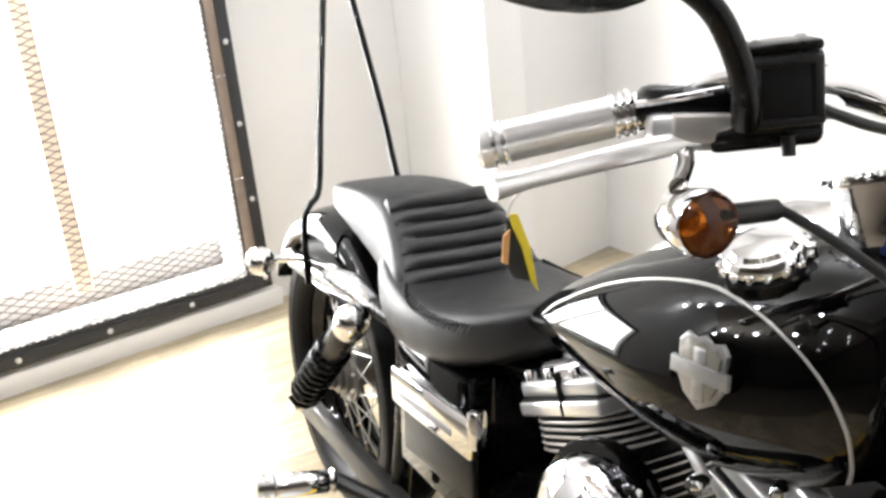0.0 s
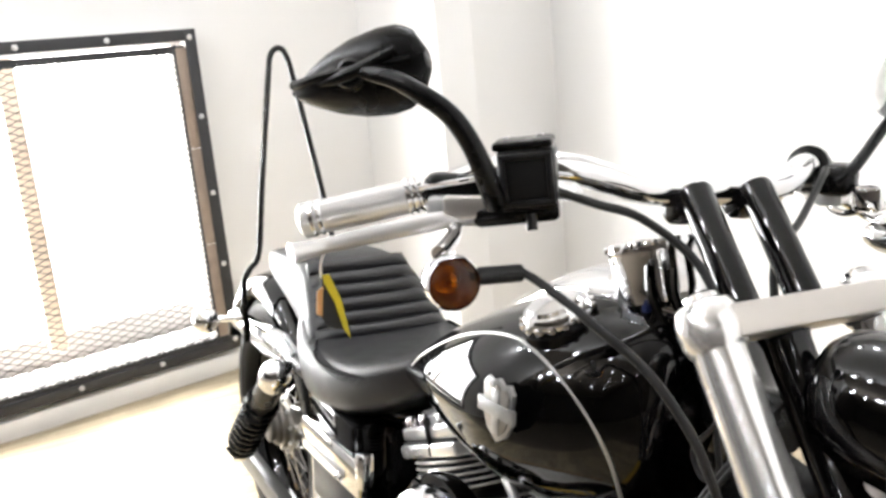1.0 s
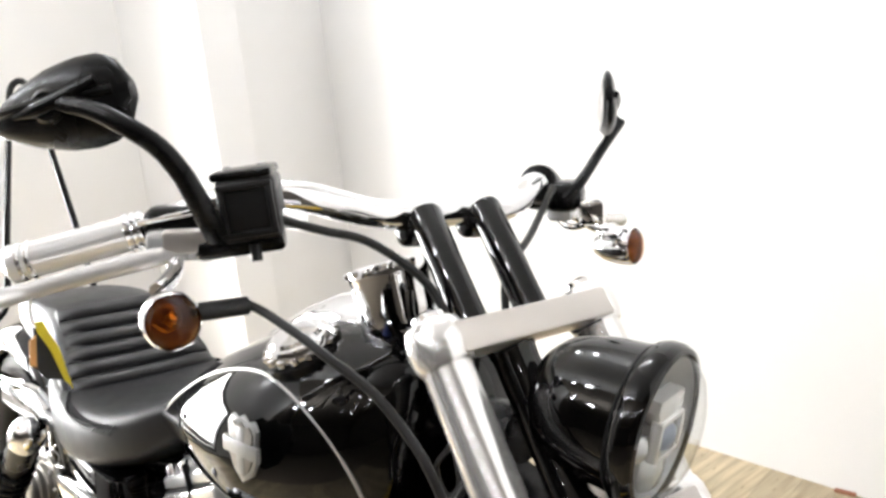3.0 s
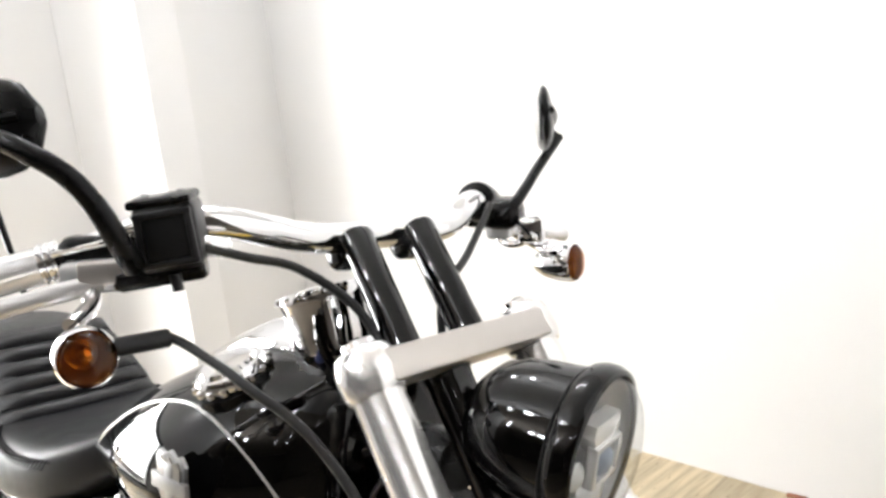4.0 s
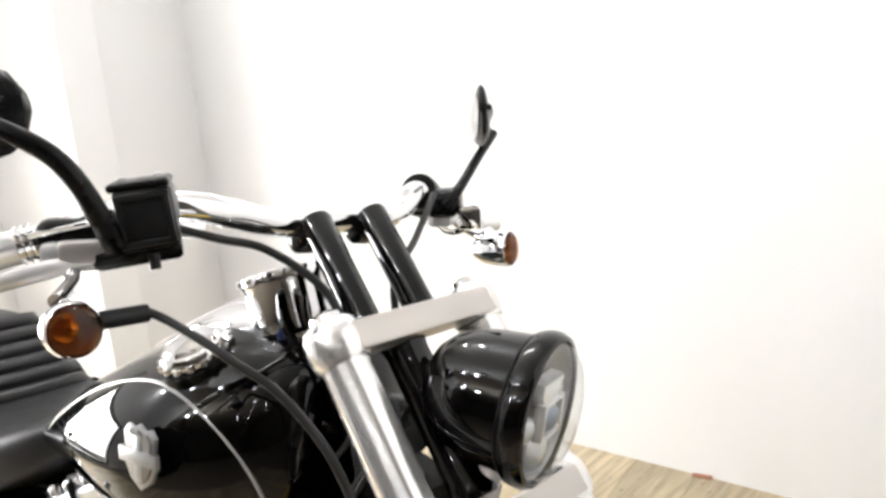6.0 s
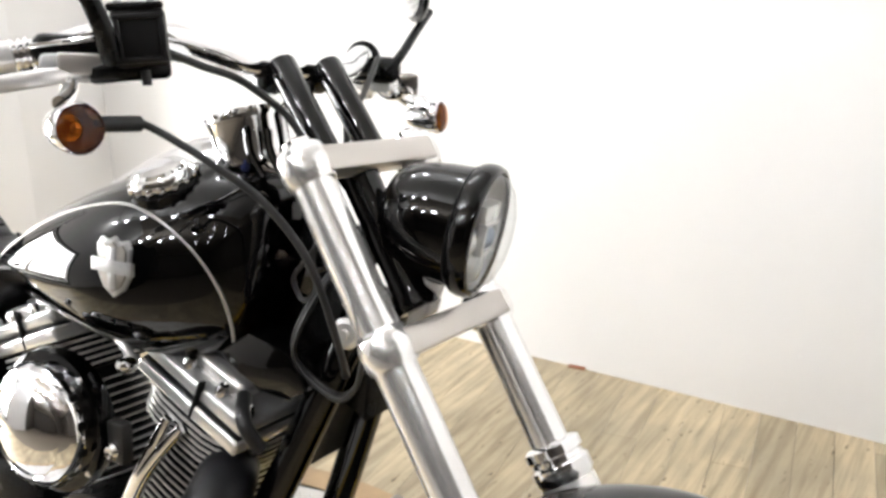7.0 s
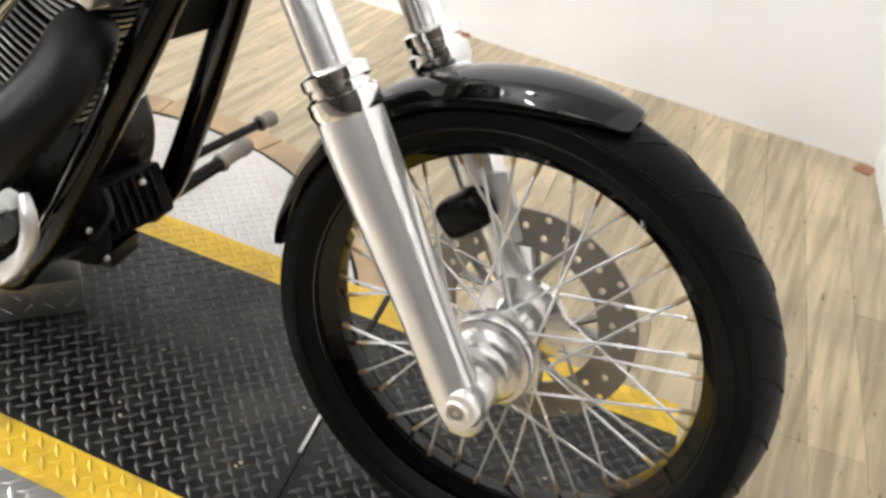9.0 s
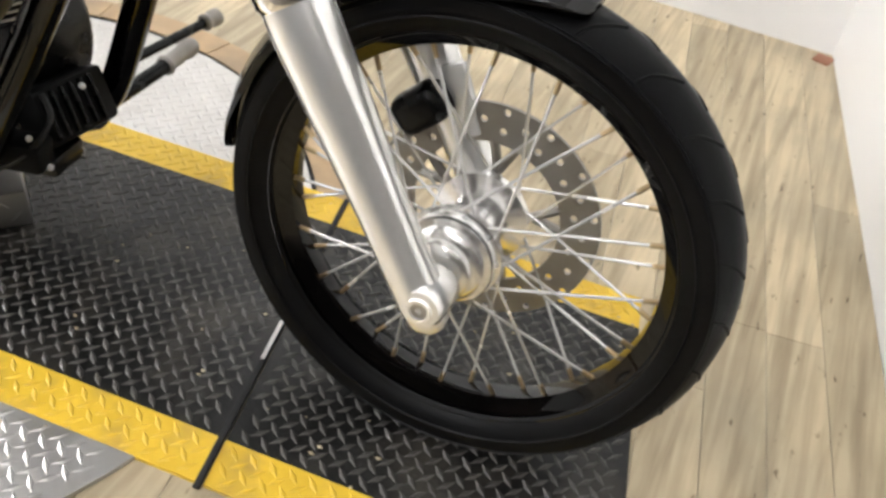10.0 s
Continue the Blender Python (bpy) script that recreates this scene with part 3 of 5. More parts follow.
# marks on the floor
tagged(link_mesh("red_scrap", box((-0.74, 1.500, 0.004), (0.05, 0.012, 0.008), (1, 0.1, 0), bevel=0.002), M["red"]), "small red scrap by the wall foot", "scrap")
tagged(link_mesh("red_mark", box((0.368, 1.445, 0.0025), (0.04, 0.045, 0.004), (1, -0.3, 0), bevel=0.001), M["red"]), "rusty red mark in the floor corner", "scrap")

# grit and crumbs lying about
rng = random.Random(5)
verts, faces = [], []
for k in range(140):
    x, y = (rng.uniform(-0.55, 0.2), rng.uniform(-0.25, 0.35)) if k < 60 else (rng.uniform(-1.2, 0.5), rng.uniform(0.5, 1.5))
    r, h = rng.uniform(0.0012, 0.0028), rng.uniform(0.001, 0.002)
    a = rng.uniform(0, 3.1)
    z = 0.0062 if k < 60 else 0.0015
    n0 = len(verts)
    for q in range(4):
        w2 = a + q * 1.57
        verts.append((x + r * (1 + 0.8 * (q % 2)) * math.cos(w2), y + r * math.sin(w2), z))
    verts.append((x, y, z + h))
    faces += [(n0 + q, n0 + (q + 1) % 4, n0 + 4) for q in range(4)]
me = bpy.data.meshes.new("floor_grit")
me.from_pydata(verts, [], faces)
me.materials.append(M["crumb"])
tagged(new("floor_grit", me), "scattered pale grit on floor and plate", "grit", kind="stuff")

# ---- the motorcycle ----
LEAN_DEG, STEER_DEG, YAW_DEG = 5.05, 1.31, -1.0
LEANED = Matrix.Translation((-0.35, 0, -0.030)) @ Matrix.Rotation(radians(YAW_DEG), 4, "Z") @ Matrix.Translation((0.35, 0, 0)) @ Matrix.Rotation(radians(-LEAN_DEG), 4, "X")
RAKE = radians(34.07)
bike = thing("motorcycle", "gloss black cruiser motorcycle with chrome fork standing on turntable", "motorcycle", LEANED)
AXIS = V(-math.sin(RAKE), 0, math.cos(RAKE))
PIVOT = V(-0.42, 0, 0.9)
STEER = Matrix.Translation(PIVOT) @ Matrix.Rotation(radians(STEER_DEG), 4, AXIS) @ Matrix.Translation(-PIVOT)


def steered(bm):
    bmesh.ops.transform(bm, matrix=STEER, verts=bm.verts)
    return bm


def group(name, parent=bike, label=""):
    """A part that holds sub-parts."""
    ob = new(name)
    ob.parent = parent
    if label:
        ob["label"] = label
    return ob


def F(s, y, fwd=0.0):
    """A point of a fork leg: s metres down its axis, fwd ahead of it."""
    return V(-0.4071 + math.sin(RAKE) * s + math.cos(RAKE) * fwd, y + F_OFF + 0.035 * (0.39 - s), 0.9279 - math.cos(RAKE) * s + math.sin(RAKE) * fwd)


FY = 0.0994
F_OFF = 0.001
DOWN = (F(0.7, 0.0) - F(0.0, 0.0)).normalized()


def wheel(name, c, tyre_r, tyre_w, bead, label, turned, spokes, hub_r, disc_side):
    fix = steered if turned else (lambda b: b)
    c = Vector(c)
    Y = V(0, 1, 0)
    w = tyre_w / 2
    prof = []
    shape = [(bead - 0.004, -0.62), (bead + 0.004, -0.80), (bead + 0.018, -0.94), (bead + (tyre_r - bead) * 0.45, -1.0), (bead + (tyre_r - bead) * 0.66, -0.97),
             (tyre_r - 0.022, -0.80), (tyre_r - 0.010, -0.58), (tyre_r - 0.003, -0.3), (tyre_r, 0)]
    prof = shape + [(r, -h) for r, h in shape[-2::-1]]
    tyre = part("tyre", fix(lathe([(r, h * w) for r, h in prof], c, Y, 96, caps=False)), M["rubber"], holder := group(name, bike, label), "black tyre with grooved tread")
    # tread grooves
    bm = bmesh.new()
    for k in range(26):
        for side in (1, -1):
            a = 2 * math.pi * (k + 0.5 * (side > 0)) / 26
            pts = []
            for u, (r, h) in enumerate(((tyre_r - 0.0012, 0.08), (tyre_r - 0.0042, 0.32), (tyre_r - 0.0105, 0.56), (tyre_r - 0.021, 0.76))):
                aa = a + (0.045 * u if u < 3 else 0.112)
                pts.append(c + V(r * math.cos(aa), side * h * w, r * math.sin(aa)))
            tube(pts, 0.0021, 6, bm, n=3)
    part("tread_groove", fix(bm), M["seam"], tyre)["kind"] = "stuff"
    for side in (1, -1):
        for f, hh in ((0.30, 1.0), (0.62, 0.985)):
            r = bead + (tyre_r - bead) * f
            part("sidewall_rib", fix(lathe([(r - 0.0016, side * hh * w * 0.985), (r, side * (hh * w + 0.0008)), (r + 0.0016, side * hh * w * 0.985)], c, Y, 96, caps=False)), M["rubber"], tyre)
    rw = w * 0.70
    rim_prof = [(bead + 0.010, -rw), (bead + 0.012, -rw + 0.004), (bead + 0.002, -rw + 0.008), (bead - 0.006, -rw * 0.6), (bead - 0.019, -rw * 0.38), (bead - 0.021, 0)]
    rim_prof = [(bead - 0.002, -rw - 0.001), *rim_prof]
    inner = rim_prof + [(r, -h) for r, h in rim_prof[-2::-1]] + [(bead + 0.003, rw * 0.5), (bead + 0.003, -rw * 0.5)]
    bm = lathe(inner, c, Y, 96, caps=False)
    part("rim", fix(bm), M["gloss"], holder, "gloss black wheel rim")
    hub = part("hub", fix(lathe([(0.019, -0.091), (0.031, -0.089), (0.034, -0.086), (0.034, -0.077), (0.040, -0.075), (0.043, -0.072), (0.043, -0.064), (0.050, -0.062), (0.052, -0.058), (0.052, -0.051), (hub_r * 0.8, -0.05), (hub_r, -0.046), (hub_r, -0.038), (hub_r * 0.62, -0.03), (hub_r * 0.58, 0), (hub_r * 0.62, 0.03),
                                 (hub_r, 0.038), (hub_r, 0.048), (hub_r * 0.8, 0.052), (0.040, 0.056), (0.03, 0.066)], c, Y, 40)), M["hub"] if turned else M["disc"], holder, "polished wheel hub" if turned else "dull metal wheel hub")
    bm = bmesh.new()
    for k in range(10):
        for side in (1, -1):
            a = 2 * math.pi * (k + 0.3) / 10
            lathe([(0.0045, 0), (0.0045, 0.004), (0.003, 0.006)], c + V(math.cos(a) * hub_r * 0.88, side * 0.05, math.sin(a) * hub_r * 0.88), V(0, side, 0), 8, bm)
    part("hub_bolts", fix(bm), M["bolt"], hub)["kind"] = "stuff"
    r_nip = bead - 0.022
    for k in range(spokes):
        a = 2 * math.pi * (k + 0.25) / spokes
        side = 1 if k % 2 else -1
        swing = 0.62 if (k // 2) % 2 else -0.62
        p0 = c + V(hub_r * 0.97 * math.cos(a + swing), side * 0.043, hub_r * 0.97 * math.sin(a + swing))
        p1 = c + V(r_nip * math.cos(a), side * 0.008, r_nip * math.sin(a))
        d = (p1 - p0).normalized()
        bm = tube([p0, p1 - d * 0.012], 0.0019, 6, smooth=False)
        spoke = part("spoke", fix(bm), M["spoke"], holder)
        part("nipple", fix(tube([p1 - d * 0.013, p1 + d * 0.004], 0.0029, 6, smooth=False)), M["nipple"], spoke, "rusty brass nipple")
    # brake disc with drilled holes
    bm = bmesh.new()
    n = 30
    bands = [0.090, 0.100, 0.111, 0.122, 0.136]
    for s in range(n):
        a0, a1 = 2 * math.pi * s / n, 2 * math.pi * (s + 1) / n
        for b in range(4):
            r0, r1 = bands[b], bands[b + 1]
            cell = []
            for f in range(4):
                for q in range(3):
                    t = q / 3
                    ang, rad = [(a0 + (a1 - a0) * t, r0), (a1, r0 + (r1 - r0) * t), (a1 + (a0 - a1) * t, r1), (a0, r1 + (r0 - r1) * t)][f]
                    cell.append((ang, rad))
            outer = [bm.verts.new(c + V(r * math.cos(g), disc_side * 0.055, r * math.sin(g))) for g, r in cell]
            if (s + b) % 2 == 0 and b > 0:
                am, rm, hr = (a0 + a1) / 2, (r0 + r1) / 2, 0.0043
                hole = [bm.verts.new(c + V(rm * math.cos(am), disc_side * 0.055, rm * math.sin(am)) + hr * V(math.cos(am) * math.cos(w2) - math.sin(am) * math.sin(w2), 0, math.sin(am) * math.cos(w2) + math.cos(am) * math.sin(w2)))
                        for w2 in (math.pi * 1.25 - 2 * math.pi * q / 12 for q in range(12))]
                for q in range(12):
                    bm.faces.new((outer[q], outer[(q + 1) % 12], hole[(q + 1) % 12], hole[q]))
            else:
                bm.faces.new(outer)
    bmesh.ops.remove_doubles(bm, verts=bm.verts, dist=0.0004)
    disc = part("brake_disc", fix(bm), M["disc"], holder, "drilled steel brake disc", smooth=False)
    so = disc.modifiers.new("thick", "SOLIDIFY")
    so.thickness = 0.005
    for k in range(5):
        a = 2 * math.pi * (k + 0.2) / 5
        bm = bmesh.new()
        for dd in (-0.16, 0.16):
            tube([c + V(0.055 * math.cos(a), disc_side * 0.054, 0.055 * math.sin(a)), c + V(0.094 * math.cos(a + dd), disc_side * 0.055, 0.094 * math.sin(a + dd))], 0.0055, 6, bm, smooth=False)
        part("disc_carrier", fix(bm), M["disc"], disc)
    return holder


FC = V(-0.005, 0.020, 0.334)
RC = V(-1.765, 0, 0.349)
front_wheel = wheel("front_wheel", FC, 0.2945, 0.098, 0.237, "spoked front wheel with gloss black rim", True, 40, 0.055, 1)
rear_wheel = wheel("rear_wheel", RC, 0.322, 0.155, 0.222, "spoked rear wheel with gloss black rim", False, 40, 0.07, 1)


def fender(name, c, r, half, a0, a1, skirt, label, turned, taper=0.0):
    """A curved mudguard: a shell over the tyre from angle a0 to a1."""
    fix = steered if turned else (lambda b: b)
    rings = []
    n = 40
    for i in range(n + 1):
        f = i / n
        a = a0 + (a1 - a0) * f
        k = 1 - taper * (abs(2 * f - 1) ** 6)
        e = min(1.0, 0.10 + 4.5 * min(f, 1 - f)) ** 0.8
        sec = [(-half * k, -skirt * e), (-half * k * 1.0, -skirt * 0.5 * e), (-half * 0.90 * k, -0.010), (-half * 0.6 * k, 0.004), (0, 0.010), (half * 0.6 * k, 0.004), (half * 0.90 * k, -0.010), (half * k, -skirt * 0.5 * e), (half * k, -skirt * e)]
        back = [(y * 0.955, dr - 0.004) for y, dr in sec[::-1]]
        back[0] = (sec[-1][0] * 0.955, sec[-1][1])
        back[-1] = (sec[0][0] * 0.955, sec[0][1])
        rings.append([c + V((r + dr) * math.cos(a), y, (r + dr) * math.sin(a)) for y, dr in sec + back])
    ob = part(name, fix(loft(rings)), M["gloss"], bike, label)
    sub = ob.modifiers.new("smooth", "SUBSURF")
    sub.levels = sub.render_levels = 1
    return ob


fender("front_fender", FC, 0.2985, 0.058, radians(75), radians(178), 0.021, "gloss black front mudguard", True, 0.42)
fender("rear_fender", RC, 0.352, 0.098, radians(40), radians(158), 0.05, "gloss black rear mudguard", False, 0.1)

# fork
fork = group("front_fork", bike, "chrome telescopic fork with polished lower legs")
for y in (-FY, FY):
    part("fork_tube", steered(lathe([(0.0225, -0.018), (0.0225, 0.42)], F(0, y), DOWN, 32)), M["fork"], fork, "silver fork tube")
    part("fork_collar", steered(lathe([(0.027, 0.372), (0.034, 0.376), (0.034, 0.386), (0.031, 0.389), (0.031, 0.394), (0.0355, 0.398), (0.0355, 0.412), (0.033, 0.418)], F(0, y), DOWN, 32)), M["chrome"], fork, "chrome fork seal collar")
    bm = lathe([(0.033, 0.416), (0.0335, 0.44), (0.032, 0.50), (0.0295, 0.56), (0.027, 0.62), (0.026, 0.69), (0.026, 0.722), (0.024, 0.744), (0.014, 0.757)], F(0, y), DOWN, 32)
    part("fork_lower", steered(bm), M["brushed"], fork, "polished aluminium lower fork leg")
    sgn = 1 if y > 0 else -1
    end = F(0.722, y, 0.009)
    part("axle_boss", steered(lathe([(0.022, -0.026), (0.0235, -0.02), (0.0235, 0.018), (0.020, 0.024), (0.014, 0.025), (0.013, 0.028), (0.0095, 0.028), (0.009, 0.024)], end, V(0, sgn, 0), 28)), M["brushed"], fork, "polished axle clamp")
    part("axle_nut", steered(lathe([(0.009, 0.022), (0.009, 0.026), (0.004, 0.0262), (0.004, 0.023)], end, V(0, sgn, 0), 6)), M["disc"], fork)
    for s0 in (0.002, 0.203):
        part("clamp_end", steered(lathe([(0.018, s0 - 0.024), (0.0245, s0 - 0.020), (0.0280, s0 - 0.011), (0.0290, s0), (0.0280, s0 + 0.012), (0.025, s0 + 0.019)], F(0, y), DOWN, 32)), M["fork"], fork, "rounded bright clamp end")
    part("fork_cap", steered(lathe([(0.024, 0.002), (0.025, -0.005), (0.017, -0.010), (0.015, -0.018), (0.010, -0.021)], F(-0.009, y), DOWN, 24)), M["chrome"], fork, "chrome fork cap bolt")
for s0 in (0.004, 0.204):
    mid = F(s0, 0, 0.014)
    bm = box(mid, (2 * FY, 0.030, 0.029), (0, 1, 0), AXIS, 0.0035, None, 2)
    part("fork_clamp", steered(bm), M["clamp"], fork, "satin aluminium fork clamp bar")
part("axle", steered(lathe([(0.011, -0.10), (0.011, 0.07)], FC, (0, 1, 0), 16)), M["spoke"], fork)

# caliper on the left leg
cal = group("brake_caliper", bike, "black front brake caliper")
part("caliper_body", steered(box((-0.098, 0.062, 0.442), (0.068, 0.046, 0.048), (0.72, 0, 0.69), (0.69, 0, -0.72), 0.016, None, 3)), M["satin"], cal)
part("caliper_mount", steered(box((-0.065, 0.075, 0.455), (0.085, 0.014, 0.045), (0.45, 0, -0.9), (0.9, 0, 0.45), 0.005)), M["cast"], cal)

# steering head and frame
frame_g = group("bike_frame", bike, "gloss black tubular frame")
part("steering_head", lathe([(0.022, 0.030), (0.024, 0.035), (0.021, 0.05), (0.021, 0.18), (0.024, 0.192), (0.022, 0.2)], V(-0.425, 0, 0.945), DOWN, 28), M["gloss"], frame_g)
part("backbone", tube([(-0.39, 0, 0.83), (-0.5, 0, 0.815), (-0.9, 0, 0.68), (-1.15, 0, 0.55)], 0.026, 14), M["satin"], frame_g)
for sgn in (-1, 1):
    part("down_tube", tube([(-0.372, sgn * 0.03, 0.77), (-0.42, sgn * 0.055, 0.64), (-0.52, sgn * 0.095, 0.40), (-0.60, sgn * 0.115, 0.245), (-0.70, sgn * 0.12, 0.195), (-1.2, sgn * 0.125, 0.19), (-1.36, sgn * 0.12, 0.22)], 0.0205, 14), M["gloss"], frame_g)
    part("rear_tube", tube([(-0.95, sgn * 0.06, 0.64), (-1.25, sgn * 0.12, 0.62), (-1.5, sgn * 0.125, 0.62), (-1.62, sgn * 0.125, 0.62)], 0.016, 12), M["satin"], frame_g)
    part("seat_post", tube([(-1.3, sgn * 0.115, 0.6), (-1.33, sgn * 0.11, 0.42), (-1.36, sgn * 0.12, 0.2)], 0.018, 12), M["satin"], frame_g)
part("frame_plate", box((-0.428, 0, 0.645), (0.20, 0.012, 0.105), (-0.40, 0, -0.917), (0, 1, 0), 0.003), M["seam"], frame_g)
part("gusset", plate([(-0.03, -0.06), (0.05, -0.10), (0.06, 0.04), (-0.02, 0.06)], 0.05, (-0.42, 0, 0.74), (1, 0, 0), (0, -1, 0), 0.004), M["satin"], frame_g)

# ---- tank, seat, bars ----
def egg(x, w, h, zc, px=0.82, pz=0.9, n=28, low=1.0):
    """A rounded cross-section at x."""
    out = []
    for k in range(n):
        a = 2 * math.pi * k / n
        cy, sz = math.cos(a), math.sin(a)
        y = w * math.copysign(abs(cy) ** px, cy)
        z = h * math.copysign(abs(sz) ** pz, sz) * (low if sz < 0 else 1)
        out.append(V(x, y * (1 - 0.10 * max(0, sz)), zc + z))
    return out


tank_sec = [(-0.470, .03, .03, .83), (-0.476, .07, .062, .822), (-0.493, .108, .095, .81), (-0.532, .14, .115, .80), (-0.59, .163, .124, .792), (-0.64, .175, .123, .785), (-0.70, .174, .112, .78),
            (-0.77, .162, .094, .772), (-0.84, .145, .073, .762), (-0.91, .126, .05, .746), (-0.96, .112, .03, .73), (-0.992, .09, .014, .716)]
tank = part("fuel_tank", loft([egg(*s) for s in tank_sec]), M["gloss"], bike, "gloss black teardrop fuel tank")
sub = tank.modifiers.new("smooth", "SUBSURF")
sub.levels = sub.render_levels = 2
cap_at, cap_n = V(-0.604, -0.094, 0.884), V(-0.05, -0.36, 0.92)
part("filler_ring", lathe([(0.042, -0.012), (0.042, 0.006), (0.036, 0.008)], cap_at, cap_n, 40), M["satin"], bike, "black filler neck ring")
part("filler_cap", lathe([(0.034, 0.004), (0.037, 0.008), (0.037, 0.018), (0.034, 0.022), (0.030, 0.023), (0.027, 0.027), (0.012, 0.030), (0.001, 0.030)], cap_at, cap_n, 40), M["chrome"], bike, "chrome filler cap")
for k in range(16):
    w = 2 * math.pi * k / 16
    ga, gb, gd = basis(cap_n)
    part("cap_lug", lathe([(0.0042, -0.003), (0.0048, 0.0), (0.0042, 0.003)], cap_at + gd * 0.013 + (ga * math.cos(w) + gb * math.sin(w)) * 0.0372, gd, 8), M["chrome"], bike, "rounded lug of the filler cap")
# console with its gauge
con = group("tank_console", bike, "chrome tank console with round gauge")
csec = [(-0.49, .016, .010, .905), (-0.52, .034, .018, .912), (-0.57, .046, .030, .912), (-0.64, .044, .032, .902), (-0.72, .036, .026, .878), (-0.82, .022, .018, .838), (-0.87, .010, .008, .815)]
part("console_shell", loft([egg(*s, n=20) for s in csec]), M["chrome"], con)
g_at, g_ax = V(-0.562, -0.010, 0.960), V(-0.30, 0, 0.954)
part("gauge_pod", lathe([(0.036, -0.058), (0.043, -0.052), (0.0450, -0.040), (0.0460, -0.006), (0.0475, -0.003), (0.0485, 0.004), (0.0470, 0.009), (0.0420, 0.011), (0.0400, 0.007)], g_at, g_ax, 44), M["chrome"], con, "chrome gauge pod")
for k in range(14):
    w = 2 * math.pi * k / 14
    ga, gb, gd = basis(g_ax)
    part("pod_notch", lathe([(0.0035, -0.002), (0.0035, 0.002), (0.002, 0.0035)], g_at + gd * 0.006 + (ga * math.cos(w) + gb * math.sin(w)) * 0.0485, ga * math.cos(w) + gb * math.sin(w), 8), M["chrome"], con)
part("gauge_face", lathe([(0.0405, 0.005), (0.001, 0.0055)], g_at, g_ax, 36), M["plastic"], con, "dark gauge face")
for dx, dy in ((0.012, -0.050), (0.034, -0.040)):
    part("pod_bracket", tube([(-0.535 + dx, dy, 0.955), (-0.524 + dx, dy - 0.006, 0.93), (-0.506 + dx, dy - 0.004, 0.905)], 0.0048, 8, n=4), M["gloss"], con, "black bracket beside the pod")
part("plug_connector", box((-0.530, -0.046, 0.914), (0.008, 0.007, 0.014), (1, 0, 0.2), (0, 0, 1), 0.002), M["blue"], con, "small blue connector")
# emblem on the tank's side: plain shield and bar
badge_at, badge_n = V(-0.594, -0.1755, 0.809), V(0.03, -1, 0.06)
em = group("tank_emblem", bike, "plain silver shield emblem")
shield = [(1.22 * u, 1.15 * v) for u, v in [(-0.022, 0.020), (-0.016, 0.027), (-0.007, 0.024), (0.0, 0.029), (0.007, 0.024), (0.016, 0.027), (0.022, 0.020), (0.020, 0.004), (0.021, -0.008), (0.014, -0.020), (0.0, -0.029), (-0.014, -0.020), (-0.021, -0.008), (-0.020, 0.004)]]
part("emblem_shield", plate(shield, 0.004, badge_at, (1, 0, 0), badge_n, 0.0012), M["emblem"], em)
part("emblem_field", plate([(u * 0.80, v * 0.82) for u, v in shield], 0.002, badge_at + badge_n.normalized() * 0.0028, (1, 0, 0), badge_n, 0.0006), M["disc"], em, "darker field of the shield")
part("emblem_bar", plate([(-.032, -.0065), (.032, -.0065), (.032, .0080), (-.032, .0080)], 0.005, badge_at + badge_n.normalized() * 0.003, (1, 0, 0.02), badge_n, 0.0012), M["emblem"], em)
part("emblem_pillar", plate([(-.007, -.024), (.007, -.024), (.007, .022), (-.007, .022)], 0.003, badge_at + badge_n.normalized() * 0.0032, (1, 0, 0.02), badge_n, 0.0008), M["emblem"], em)

# silver line round the tank's side
part("pinstripe", tube([(-.905, -.122, .755), (-.873, -.122, .78), (-.793, -.1225, .822), (-.717, -.1265, .85), (-.64, -.130, .866), (-.589, -.1315, .861), (-.545, -.1295, .842), (-.517, -.1225, .816), (-.502, -.110, .780), (-.504, -.094, .74), (-.519, -.077, .71)], 0.0019, 8, n=8), M["pinstripe"], tank, "thin silver pinstripe")

# seat
seat = group("seat", bike, "black stepped two-up seat with ribbed back pad")


SEAT_Y = -0.012


def seat_sec(x, w, top, bot, n=24, flat=0.55):
    out = []
    zc, h = (top + bot) / 2, (top - bot) / 2
    for k in range(n):
        a = 2 * math.pi * k / n
        cy, sz = math.cos(a), math.sin(a)
        out.append(V(x, SEAT_Y + w * math.copysign(abs(cy) ** flat, cy), zc + h * math.copysign(abs(sz) ** flat, sz)))
    return out


rider = [(-0.925, .045, .750, .716), (-0.95, .085, .750, .690), (-1.0, .116, .735, .652), (-1.06, .138, .714, .626), (-1.13, .150, .702, .606), (-1.2, .153, .698, .597), (-1.27, .148, .704, .597), (-1.34, .134, .72, .615), (-1.40, .11, .73, .66)]
ob = part("rider_pad", loft([seat_sec(*s, flat=0.40) for s in rider]), M["leather"], seat, "smooth black vinyl rider pad")
sub = ob.modifiers.new("smooth", "SUBSURF")
sub.levels = sub.render_levels = 1
pill = [(-1.245, .138, .70, .62), (-1.285, .130, .735, .628), (-1.335, .118, .785, .642), (-1.372, .110, .808, .652), (-1.45, .105, .810, .688), (-1.56, .098, .802, .714), (-1.66, .087, .787, .730), (-1.70, .06, .770, .74)]
ob = part("passenger_pad", loft([seat_sec(*s, flat=0.42) for s in pill]), M["leather"], seat, "raised black vinyl passenger pad")
sub = ob.modifiers.new("smooth", "SUBSURF")
sub.levels = sub.render_levels = 1
